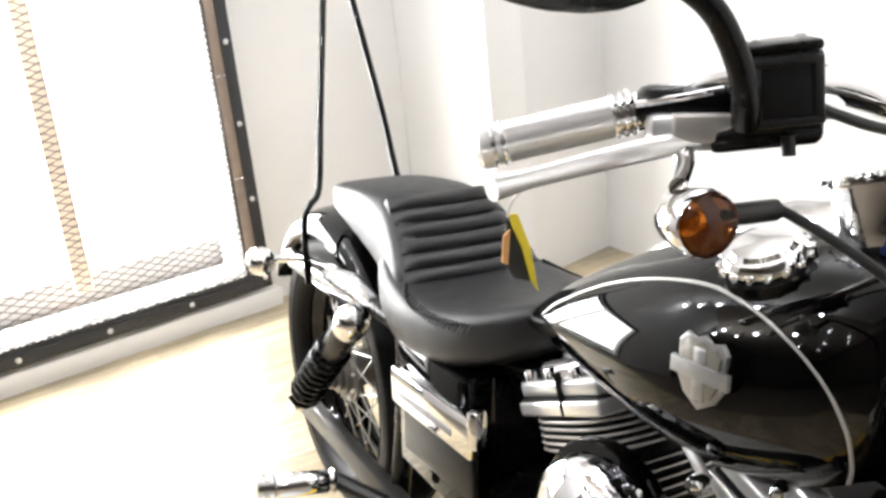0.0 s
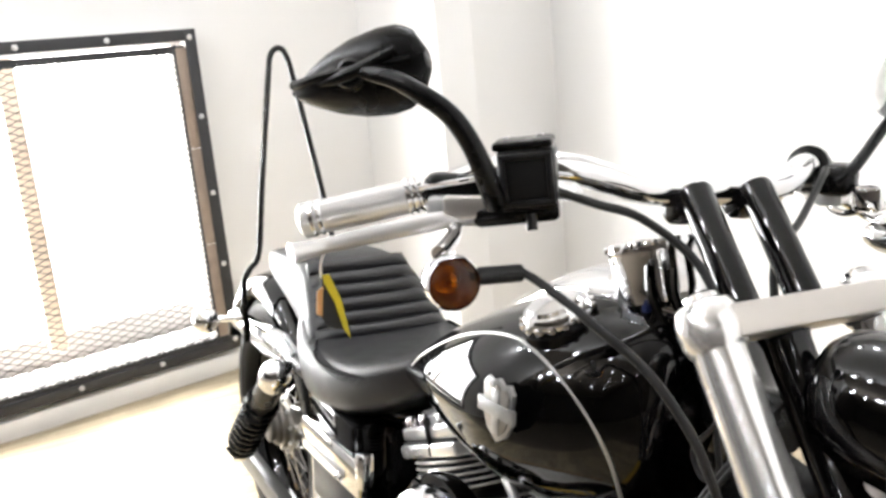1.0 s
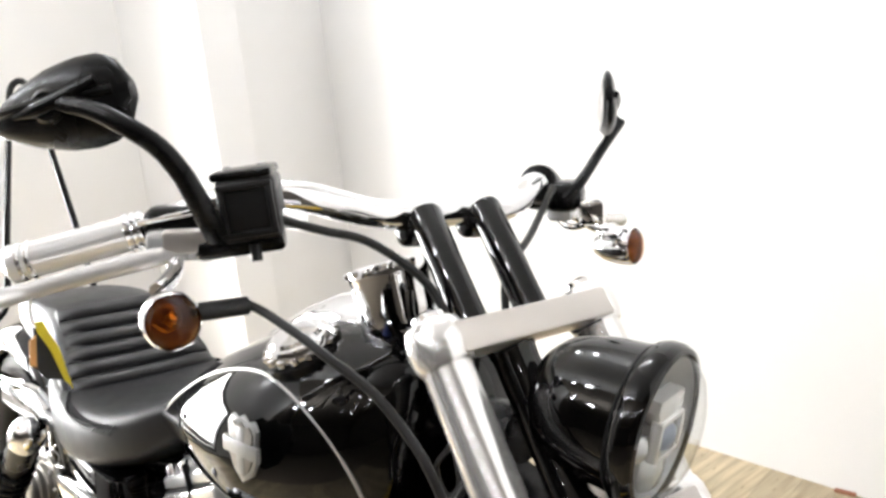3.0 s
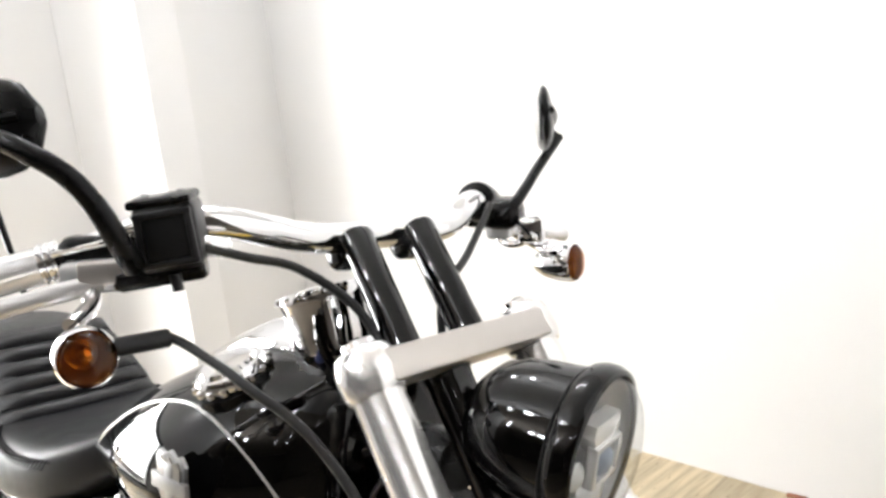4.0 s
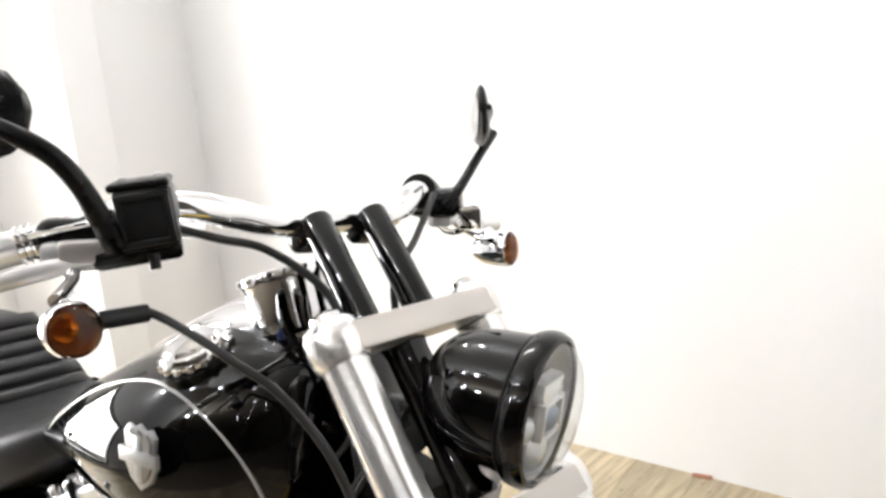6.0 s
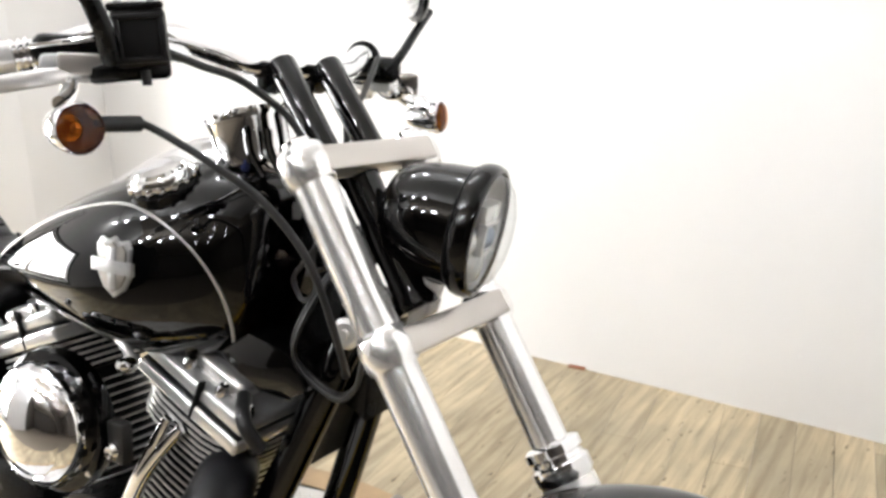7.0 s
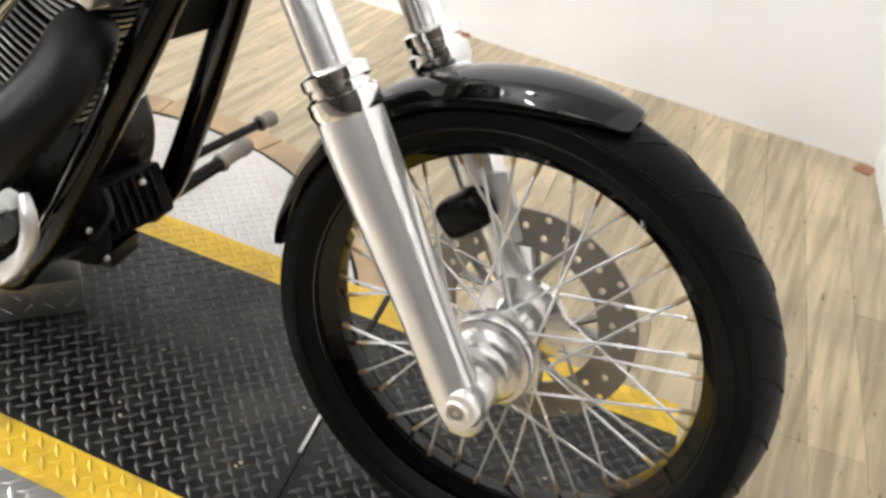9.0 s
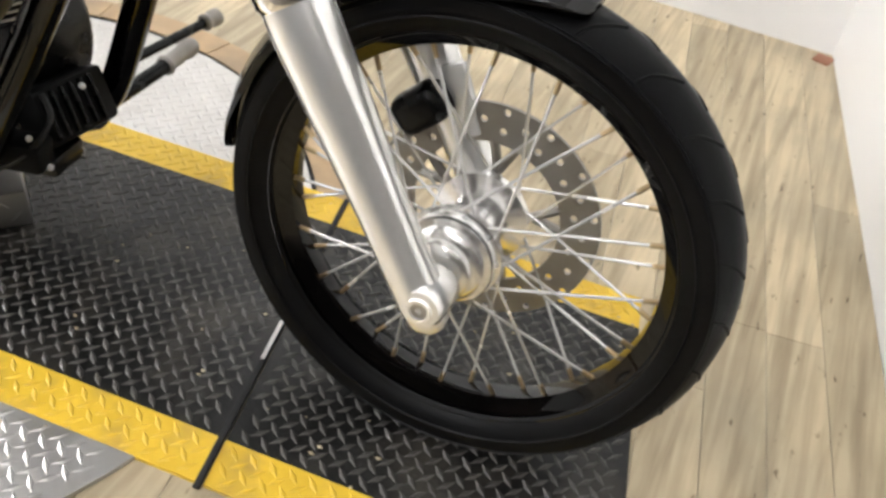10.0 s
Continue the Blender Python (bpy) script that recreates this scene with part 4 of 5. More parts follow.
# ribs of the back pad: six padded channels
p_low, p_high = V(-1.240, SEAT_Y, 0.694), V(-1.368, SEAT_Y, 0.808)
pad_n = V(0.665, 0, 0.747)
for k in range(6):
    rings = []
    for j in range(9):
        v = j / 8
        f = (k + 0.02 + 0.96 * v) / 6
        puff = 0.0105 * (1 - abs(2 * v - 1) ** 2.6)
        half_w = 0.124 - 0.030 * f
        q = p_low.lerp(p_high, f)
        row = []
        for i in range(15):
            u = -1 + 2 * i / 14
            edge = (1 - abs(u) ** 8)
            row.append(q + V(-0.012 * u * u, u * half_w, 0) + pad_n * (0.004 + puff * edge - 0.004 * (1 - edge)))
        rings.append(row + [p - pad_n * 0.02 for p in row[::-1]])
    part("rib", loft(rings), M["leather"], seat)
    if k:
        q = p_low.lerp(p_high, k / 6)
        w = 0.121 - 0.030 * k / 6
        part("rib_seam", tube([q + V(-0.012, -w, 0) + pad_n * 0.003, q + V(-0.003, -w / 2, 0) + pad_n * 0.0045, q + pad_n * 0.005, q + V(-0.003, w / 2, 0) + pad_n * 0.0045, q + V(-0.012, w, 0) + pad_n * 0.003], 0.0021, 6, n=4), M["seam"], seat)
bm = bmesh.new()
for k in range(22):
    f = k / 21
    q = V(-1.04 - 0.21 * f, SEAT_Y - 0.138 - 0.010 * math.sin(math.pi * f), 0.699 - 0.012 * math.sin(math.pi * f) + 0.004 * f)
    tube([q + V(0.004, -0.004, -0.006), q + V(-0.003, 0.008, 0.0035)], 0.0011, 5, bm, smooth=False)
part("stitch", bm, M["leather"], seat)["kind"] = "stuff"
for sg in (-1, 1):
    part("seat_welt", tube([(-1.04, SEAT_Y + sg * .125, .698), (-1.12, SEAT_Y + sg * .145, .688), (-1.20, SEAT_Y + sg * .145, .687), (-1.25, SEAT_Y + sg * .125, .70)], 0.003, 6), M["seam"], seat)

# sissy bar
half = [(-1.70, -.140, .58), (-1.70, -.140, .70), (-1.705, -.125, .735), (-1.715, -.100, .768), (-1.745, -.078, .9), (-1.808, -.034, 1.13), (-1.826, -.020, 1.185), (-1.828, 0, 1.200)]
bm = tube(half + [(x, -y * 0.72, z) for x, y, z in half[-2::-1]], 0.0068, 10, n=6)
part("sissy_bar", bm, M["gloss"], bike, "tall thin black wire sissy bar")

# risers and handlebar
bars = group("handlebar", bike, "chrome pulled-back handlebar on black risers")
for y, yt in ((-0.034, -0.012), (0.046, 0.068)):
    a, b = V(-0.412, y, 0.922), V(-0.508, yt, 1.027)
    d = (b - a).normalized()
    L = (b - a).length
    part("riser", steered(lathe([(0.0165, 0), (0.0165, L - 0.004), (0.015, L), (0.009, L + 0.001), (0.008, L - 0.004), (0.001, L - 0.004)], a, d, 28)), M["gloss"], bars, "gloss black riser")
    part("riser_clamp", steered(box(b + V(-0.016, 0, -0.016), (0.030, 0.034, 0.034), d.cross(V(0, 1, 0)), d, 0.008)), M["gloss"], bars)
line = [(-.527, .03, 1.022), (-.527, -.045, 1.026), (-.532, -.095, 1.040), (-.545, -.142, 1.052), (-.573, -.190, 1.048), (-.614, -.244, 1.026), (-.674, -.341, 1.000)]
left = [(-.672, .365, 0.985), (-.612, .275, 1.012), (-.572, .225, 1.032), (-.545, .180, 1.036), (-.532, .140, 1.022), (-.527, .10, 1.018)]
both = left + line
part("bar_tube", steered(tube(both, 0.0148, 16, n=6)), M["chrome"], bars, "chrome handlebar tube")
for sgn in (1, -1):
    def Q(x, y, z):
        return V(x - 0.002, 0.006 - y, z - 0.010) if sgn > 0 else V(x, y + 0.022, z - 0.024)
    g0, g1 = Q(-.612, .25, 1.037), Q(-.672, .347, 1.010)
    d = (g1 - g0).normalized()
    L = (g1 - g0).length
    part("grip", steered(lathe([(0.0155, 0.012), (0.0160, 0.02), (0.0160, L - 0.012), (0.0172, L - 0.01), (0.0172, L), (0.012, L + 0.004)], g0, d, 28)), M["grip"], bars, "bright silver grip")
    for h in (0.0, 0.006, 0.012, L - 0.02, L - 0.012):
        part("grip_ring", steered(lathe([(0.0158, h), (0.0177, h + 0.0015), (0.0177, h + 0.0035), (0.0158, h + 0.005)], g0, d, 24)), M["chrome"], bars)
    # switch housing and reservoir
    along = d
    side = V(0, 0, 1).cross(along).normalized()
    if side.x < 0:
        side = -side
    hs = Q(-.594, .225, 1.046)
    perch_at = Q(-.566, .237, 1.026)
    if sgn < 0:
        part("control_collar", steered(lathe([(0.017, -0.030), (0.022, -0.027), (0.024, -0.018), (0.024, 0.014), (0.021, 0.021), (0.017, 0.024)], Q(-.580, .215, 1.054), along, 28)), M["satin"], bars, "black round control collar")
        part("clutch_loop", steered(tube([(-.556, .24, 1.012), (-.552, .24, .990), (-.535, .24, .984), (-.518, .245, .990), (-.516, .245, 1.008)], 0.0042, 8, n=5)), M["chrome"], bars, "chrome lever bracket")
        part("clutch_perch", steered(box((-.512, .25, 1.003), (0.034, 0.030, 0.030), along, V(0, 0, 1), 0.006)), M["chrome"], bars, "chrome clutch perch")
        part("clutch_housing", steered(box(V(-.552, .246, 1.020), (0.062, 0.046, 0.036), along, V(0, 0, 1), 0.014, None, 3)), M["satin"], bars, "black clutch perch housing")
    part("switch_housing", steered(box(hs + V(0.006, 0, -0.004), (0.068, 0.038, 0.030), along, V(0, 0, 1), 0.011, None, 3)), M["satin"], bars, "black switch housing")
    if sgn > 0:
        rs = V(-.532, -.184, 1.047)
        part("reservoir", steered(box(rs, (0.050, 0.050, 0.054), V(-.62, -.78, -0.12), V(-.05, -.1, 1), 0.006, None, 3)), M["plastic"], bars, "black square brake fluid reservoir")
        ru = V(-.62, -.78, -0.12).normalized()
        rf = V(-.05, -.1, 1).cross(ru).normalized()
        rf = rf if rf.x > 0 else -rf
        rz = ru.cross(rf) if ru.cross(rf).z > 0 else rf.cross(ru)
        for du, dz, su, sz in ((0, 0.020, 0.047, 0.006), (0, -0.020, 0.047, 0.006), (0.020, 0, 0.006, 0.04), (-0.020, 0, 0.006, 0.04)):
            part("reservoir_rim", steered(box(rs + rf * 0.0255 + ru * du + rz * dz, (su, 0.006, sz), ru, rz, 0.002)), M["plastic"], bars)
        for du in (-0.015, 0.015):
            part("lid_screw", steered(lathe([(0.004, 0), (0.004, 0.002), (0.002, 0.003)], rs + V(-.003, -.004, 0.033) + ru * du, rz, 12)), M["cast"], bars)
        part("master_cylinder", steered(lathe([(0.009, -0.024), (0.0120, -0.020), (0.0120, 0.046), (0.010, 0.050)], rs + rf * 0.008 - rz * 0.028, ru, 20)), M["satin"], bars, "black master cylinder")
        part("perch_block", steered(box(perch_at + along * 0.0 + V(0.012, 0, 0.004), (0.044, 0.018, 0.020), along, V(0, 0, 1), 0.003)), M["clamp"], bars, "pale grey lever block")
        part("brake_switch", steered(tube([rs - rz * 0.03 - ru * 0.0 + rf * 0.02, rs - rz * 0.044 + rf * 0.022], 0.0048, 12, smooth=False)), M["plastic"], bars)
        part("switch_line", steered(tube([hs + rf * 0.020 - along * 0.032 + V(0, 0, 0.002), hs + rf * 0.024 + V(0, 0, 0.004), hs + rf * 0.020 + along * 0.032 + V(0, 0, 0.006)], 0.0028, 8, n=4)), M["chrome"], bars, "chrome switch trim")
        part("reservoir_lid", steered(box(rs + V(-.003, -.004, 0.029), (0.052, 0.052, 0.008), V(-.62, -.78, -0.12), V(-.05, -.1, 1), 0.0035)), M["satin"], bars)
    perch = Q(-.566, .237, 1.026)
    part("lever_perch", steered(box(perch, (0.062, 0.030, 0.026), along, V(0, 0, 1), 0.006)), M["cast"], bars, "silver lever perch")
    lv = [Q(-.556, .235, 1.022), Q(-.566, .27, 1.017), Q(-.580, .31, 1.009), Q(-.590, .36, 1.0), Q(-.592, .388, 0.996)]
    part("lever", steered(tube(lv, [0.007, 0.0085, 0.008, 0.007, 0.0095], 12, n=5)), M["grip"], bars, "chrome hand lever")
    # turn signal under the perch
    sg = group("turn_signal", bike, "chrome bullet turn signal with amber lens")
    c = V(-.512, -.273, .966) if sgn > 0 else V(-.503, .303, .957)
    look_at = V(0.96, -sgn * 0.22, 0.06).normalized()
    part("signal_body", steered(lathe([(0.004, -0.044), (0.012, -0.038), (0.0190, -0.025), (0.0226, -0.008), (0.0236, 0.007), (0.0218, 0.011), (0.0212, 0.004)], c, look_at, 32, caps=False)), M["chrome"], sg, "chrome bullet shell")
    part("signal_back", steered(lathe([(0.0210, 0.004), (0.018, -0.006), (0.012, -0.013), (0.007, -0.014), (0.007, -0.004), (0.005, 0.001), (0.001, 0.002)], c, look_at, 28, caps=False)), M["amber_back"], sg)
    part("signal_lens", steered(lathe([(0.0214, 0.004), (0.0214, 0.009), (0.018, 0.015), (0.010, 0.018), (0.001, 0.019)], c, look_at, 32, caps=False)), M["amber"], sg, "amber lens")
    part("signal_stalk", steered(tube([c + V(-0.02, 0, 0.02), c + Q(-.04, -.02, 0.04), Q(-.562, .25, 1.02)], 0.0075, 10, n=4)), M["chrome"], sg, "chrome stalk")
    # mirror
    mr = group("mirror", bike, "black teardrop mirror on curved stem")
    tip, far = (V(-.654, -.350, 1.117), V(-.556, -.270, 1.146)) if sgn > 0 else (V(-.606, .378, 1.103), V(-.499, .264, 1.138))
    ax = (far - tip)
    Lm = ax.length
    ax.normalize()
    nn = V(0.58, -0.81, 0.03) if sgn > 0 else V(0.73, 0.68, 0.03)
    nn = (nn - ax * nn.dot(ax)).normalized()
    up = nn.cross(ax) if (nn.cross(ax)).z > 0 else ax.cross(nn)
    rings = []
    for i in range(17):
        f = i / 16
        hw = float(np.interp(f, (0, 0.06, 0.15, 0.3, 0.5, 0.68, 0.82, 0.92, 0.975, 1), (0.004, 0.010, 0.017, 0.026, 0.034, 0.0375, 0.036, 0.030, 0.021, 0.010)))
        dp = (0.030 if sgn > 0 else 0.015) * math.sin(math.pi * min(1, 0.08 + 0.86 * f)) ** 0.8
        q = tip + ax * (Lm * f)
        ring = []
        for k in range(16):
            a = 2 * math.pi * k / 16
            cu, sn = math.cos(a), math.sin(a)
            ring.append(q + up * (hw * cu) + nn * (dp * sn if sn > 0 else 0.006 * sn))
        rings.append(ring)
    part("mirror_shell", steered(loft(rings)), M["satin"], mr, "black teardrop mirror shell")
    part("mirror_ridge", steered(tube([tip + ax * (Lm * f) + nn * ((0.030 if sgn > 0 else 0.015) * math.sin(math.pi * (0.08 + 0.86 * f)) ** 0.8 + 0.0) + up * (0.006 - 0.004 * f) for f in (0.04, 0.25, 0.5, 0.75, 0.92)], 0.0045, 8, n=4)), M["satin"], mr)
    rings = [[p - nn * 0.0075 for p in [tip + ax * (Lm * (0.5 + 0.47 * math.cos(t))) + up * (0.0005 + 0.036 * math.sin(t) * (0.72 + 0.28 * math.cos(t))) for t in (2 * math.pi * k / 32 for k in range(32))]]]
    bm = bmesh.new()
    bm.faces.new([bm.verts.new(p) for p in rings[0]])
    bmesh.ops.solidify(bm, geom=bm.faces[:], thickness=0.002)
    part("mirror_glass", steered(bm), M["mirror"], mr, "mirror glass")
    joint = tip + ax * (Lm * (0.62 if sgn > 0 else 0.42)) + nn * 0.028
    st = [V(-.526, -.222, 1.026), V(-.513, -.240, 1.052), V(-.513, -.255, 1.080), V(-.516, -.273, 1.103), V(-.530, -.295, 1.121), V(-.550, -.308, 1.131), joint] if sgn > 0 else [V(-.535, .226, 1.018), V(-.527, .238, 1.032), V(-.531, .265, 1.050), V(-.539, .300, 1.073), V(-.549, .350, 1.104)]
    if sgn < 0:
        part("mirror_arm", steered(tube([V(-.549, .348, 1.103), tip + ax * (Lm * 0.35) + nn * 0.008], 0.005, 10, smooth=False)), M["satin"], mr)
    if sgn > 0:
        part("mirror_boss", steered(lathe([(0.014, -0.012), (0.014, 0.002), (0.011, 0.005), (0.007, 0.005), (0.006, 0.003), (0.001, 0.003)], tip + ax * (Lm * 0.55) + nn * 0.028, nn, 24)), M["satin"], mr, "round mirror pivot")
        part("mirror_bar", steered(tube([tip + ax * (Lm * 0.30) + nn * 0.024, tip + ax * (Lm * 0.55) + nn * 0.031, tip + ax * (Lm * 0.86) + nn * 0.022 + up * 0.012], [0.004, 0.007, 0.004], 10, n=5)), M["satin"], mr)
    part("mirror_stem", steered(tube(st, [0.0098, 0.009, 0.0085, 0.008, 0.0072] if sgn > 0 else [0.0075, 0.007, 0.0065, 0.0065, 0.006], 12, n=6)), M["satin"], mr, "curved black mirror stem")

# headlight
hl = group("headlight", bike, "gloss black round headlight with clear lens")
hc, hd = V(-0.253, 0.017, 0.868), V(0.965, 0.215, -0.155).normalized()
shell_profile = [(0.001, -0.114), (0.022, -0.112), (0.039, -0.104), (0.051, -0.090), (0.0580, -0.070), (0.0615, -0.048), (0.0630, -0.030), (0.0640, -0.021), (0.0660, -0.0195), (0.0695, -0.016),
                 (0.0712, -0.009), (0.0708, -0.001), (0.0680, 0.004), (0.0640, 0.005), (0.0615, 0.002), (0.0610, -0.010)]
part("headlight_shell", steered(lathe(shell_profile, hc, hd, 64, caps=False)), M["gloss"], hl, "gloss black bullet shell with rounded rim")
part("shell_seam", steered(lathe([(0.0640, -0.0225), (0.0652, -0.0215), (0.0652, -0.0200), (0.0640, -0.0190)], hc, hd, 64, caps=False)), M["seam"], hl)
part("headlight_bowl", steered(lathe([(0.0612, 0.001), (0.0575, -0.005), (0.0430, -0.011), (0.0010, -0.014)], hc, hd, 48, caps=False)), M["lamp_grey"], hl, "grey reflector bowl")
lamp_up = (V(0, 0, 1) - hd * hd.z).normalized()
lamp_side = lamp_up.cross(hd)
half_cell = [(-0.024, 0.0), (0.024, 0.0), (0.026, 0.010), *arc(0.026, 0.35, math.pi - 0.35, 10, (0, 0.004)), (-0.026, 0.010)]
part("lamp_cell", steered(plate(half_cell, 0.014, hc + lamp_up * 0.031 - hd * 0.002, lamp_side * -1, hd, 0.003)), M["grip"], hl, "white half-round lamp cell")
for du, dv, su, sv in ((0, 0.015, 0.048, 0.005), (0, -0.015, 0.048, 0.005), (0.0215, 0, 0.005, 0.032), (-0.0215, 0, 0.005, 0.032)):
    part("module_rim", steered(box(hc + hd * 0.003 + lamp_side * du + lamp_up * (dv - 0.004), (su, sv, 0.010), lamp_side, hd, 0.0015)), M["grip"], hl, "bright rim of the middle lamp module")
part("module_lens", steered(lathe([(0.0135, -0.024), (0.0135, -0.018), (0.009, -0.0125), (0.001, -0.0105)], hc + hd * 0.022 - lamp_up * 0.004, hd, 24)), M["blue_glass"], hl, "bluish middle projector lens")
part("lamp_cell", steered(lathe([(0.023, -0.030), (0.023, -0.022), (0.016, -0.014), (0.001, -0.011)], hc + hd * 0.016 - lamp_up * 0.036, hd, 28)), M["cast"], hl, "lower projector dome")
for sd in (-1, 1):
    part("side_cell", steered(lathe([(0.012, -0.026), (0.012, -0.019), (0.006, -0.015), (0.001, -0.014)], hc + hd * 0.018 + lamp_side * sd * 0.038 - lamp_up * 0.006, hd, 20)), M["cast"], hl, "small side reflector")
part("headlight_lens", steered(lathe([(0.0625, 0.001), (0.0595, 0.0090), (0.0510, 0.0165), (0.0370, 0.0220), (0.0200, 0.0250), (0.0010, 0.0262)], hc, hd, 48, caps=False)), M["lens"], hl, "clear domed lens")
part("headlight_bracket", steered(tube([(-0.392, 0.006, 0.868), (-0.385, 0.010, 0.872), hc - hd * 0.100], 0.006, 10, n=4)), M["satin"], hl)
part("headlight_mount", steered(tube([(-0.335, 0.004, 0.775), (-0.318, 0.006, 0.790), (-0.308, 0.008, 0.812)], [0.013, 0.017, 0.015], 16, n=4)), M["brushed"], hl, "pale metal headlight mount")
part("mount_leg", steered(box((-0.318, 0.006, 0.765), (0.020, 0.030, 0.055), (1, 0, 0.3), (0.3, 0, 1), 0.005)), M["brushed"], hl)

# cables
cab = group("cables", bike, "black cables and hoses from the handlebar")
part("brake_hose", steered(tube([(-.507, -.256, .970), (-.508, -.211, .970), (-.469, -.190, .950), (-.436, -.178, .931), (-.40, -.160, .905), (-.365, -.148, .868), (-.345, -.142, .835), (-.335, -.125, .78), (-.345, -.09, .72)], 0.0040, 10, n=6)), M["hose"], cab)
part("hose_sleeve", steered(tube([(-.509, -.252, .969), (-.507, -.208, .968)], 0.0078, 10, smooth=False)), M["hose"], cab)
part("throttle_cable", steered(tube([(-.515, -.168, 1.035), (-.505, -.13, 1.022), (-.49, -.09, 1.008), (-.455, -.055, .97), (-.43, -.045, .92), (-.42, -.04, .86)], 0.0042, 8, n=6)), M["hose"], cab)
part("cable_ferrule", steered(lathe([(0.008, 0), (0.009, 0.006), (0.009, 0.02), (0.006, 0.026)], (-.524, -.165, 1.036), (0.3, 0.85, -0.15), 14)), M["chrome"], cab)
part("clutch_cable", steered(tube([(-.53, .2, 1.035), (-.50, .13, .99), (-.47, .06, .955), (-.43, .03, .88)], 0.0042, 8, n=6)), M["hose"], cab)
for k, (dx, dy) in enumerate(((0, 0), (0.012, -0.012))):
    part("wire_loop", tube([(-.37 + dx, -.05 + dy, .85), (-.40 + dx, -.085 + dy, .785), (-.425 + dx, -.08 + dy, .725), (-.375 + dx, -.075 + dy, .69), (-.325, -.10, .715), (-.312, -.105, .75)], 0.0029, 8, n=6), M["hose"], cab)
part("wire_loop", tube([(-.40, -.055, .86), (-.425, -.06, .825), (-.444, -.06, .80), (-.43, -.06, .778), (-.412, -.06, .795), (-.418, -.058, .83), (-.405, -.05, .87)], 0.0028, 8, n=6), M["hose"], cab)
horn = part("horn_bolt", lathe([(0.016, 0), (0.017, 0.008), (0.012, 0.012), (0.006, 0.012), (0.005, 0.016)], (-.372, -.052, .752), V(0.25, -1, 0.1), 24), M["brushed"], bike, "round silver steering stop bolt")

# ---- engine and the lower parts ----
engine = group("engine", bike, "black and silver air-cooled twin engine")


def fin_outline(w, d, n=28):
    """Rounded plan of a cooling fin."""
    out = []
    for q in range(n):
        a = 2 * math.pi * q / n
        ca, sa = math.cos(a), math.sin(a)
        out.append((math.copysign(abs(ca) ** 0.55, ca) * w / 2, math.copysign(abs(sa) ** 0.55, sa) * d / 2))
    return out


def cylinder(base, top, rear):
    base, top = Vector(base), Vector(top)
    d = (top - base).normalized()
    xa = V(0, 1, 0).cross(d).normalized()
    if xa.x < 0:
        xa = -xa
    ya = d.cross(xa)
    L = (top - base).length

    def fin(name, at, w, depth, thick, rim):
        outline = fin_outline(w, depth)
        part(name, plate(outline, thick, at, xa, d), M["fin"], engine)
        loop = [at + xa * u + ya * v for u, v in outline + outline[:1]]
        part("fin_edge", tube(loop, rim, 6, smooth=False, caps=False), M["fin_edge"], engine, "bright machined fin edge")

    n = 12
    for k in range(n):
        fin("fin", base + d * (0.03 + (L - 0.055) * k / (n - 1)), 0.138, 0.195, 0.0024, 0.0016)
    part("barrel", lathe([(0.052, 0), (0.052, L)], base, d, 28), M["fin"], engine, "black cylinder barrel")
    for k in range(5):
        fin("head_fin", top + d * (0.0005 + 0.0088 * k), 0.176, 0.222, 0.003, 0.0020)
    part("head_core", box(top + d * 0.018, (0.14, 0.15, 0.05), xa, d, 0.004), M["fin"], engine)
    part("rocker_base", box(top + d * 0.052, (0.176, 0.224, 0.020), xa, d, 0.005, None, 3), M["brushed"], engine, "bright cast rocker base")
    part("rocker_gasket", box(top + d * 0.0632, (0.168, 0.216, 0.004), xa, d, 0.001, None, 1), M["fin"], engine)
    part("rocker_box", box(top + d * 0.076, (0.170, 0.214, 0.022), xa, d, 0.007, None, 3), M["cast"], engine, "polished rocker box")
    part("rocker_lid", box(top + d * 0.093 - xa * 0.006, (0.118, 0.172, 0.026), xa, d, 0.010, None, 3), M["brushed"], engine, "polished rocker lid")
    part("lid_groove", box(top + d * 0.070 + ya * math.copysign(0.1085, -ya.y) + xa * 0.012, (0.005, 0.010, 0.052), xa, d, 0.0015, None, 1), M["seam"], engine)
    for u in (-0.072, -0.025, 0.032, 0.074):
        part("rocker_bolt", lathe([(0.0085, 0), (0.0085, 0.012), (0.006, 0.016), (0.003, 0.014)], top + d * 0.084 + xa * u + V(0, -0.094, 0), d, 12), M["chrome"], engine)
    part("lid_boss", box(top + d * 0.108 - xa * 0.03 + V(0, -0.03, 0), (0.030, 0.060, 0.010), xa, d, 0.004), M["cast"], engine)
    part("lid_boss", box(top + d * 0.108 + xa * 0.022 + V(0, -0.03, 0), (0.030, 0.060, 0.010), xa, d, 0.004), M["cast"], engine)


cylinder((-0.655, 0.0, 0.42), (-0.585, 0.0, 0.588), False)
cylinder((-0.80, 0.0, 0.42), (-0.87, 0.0, 0.588), True)
part("crankcase", lathe([(0.10, -0.12), (0.125, -0.115), (0.13, -0.09), (0.13, 0.10), (0.12, 0.115)], (-0.73, 0, 0.34), (0, 1, 0), 40), M["satin"], engine, "satin black crankcase")
part("gear_cover", lathe([(0.085, 0.0), (0.09, -0.012), (0.085, -0.024), (0.05, -0.03), (0.001, -0.031)], (-0.70, -0.115, 0.375), (0, 1, 0), 36), M["satin"], engine, "satin black cam cover")
part("gearbox", box((-0.98, 0, 0.36), (0.26, 0.24, 0.2), bevel=0.03), M["satin"], engine, "black gearbox")
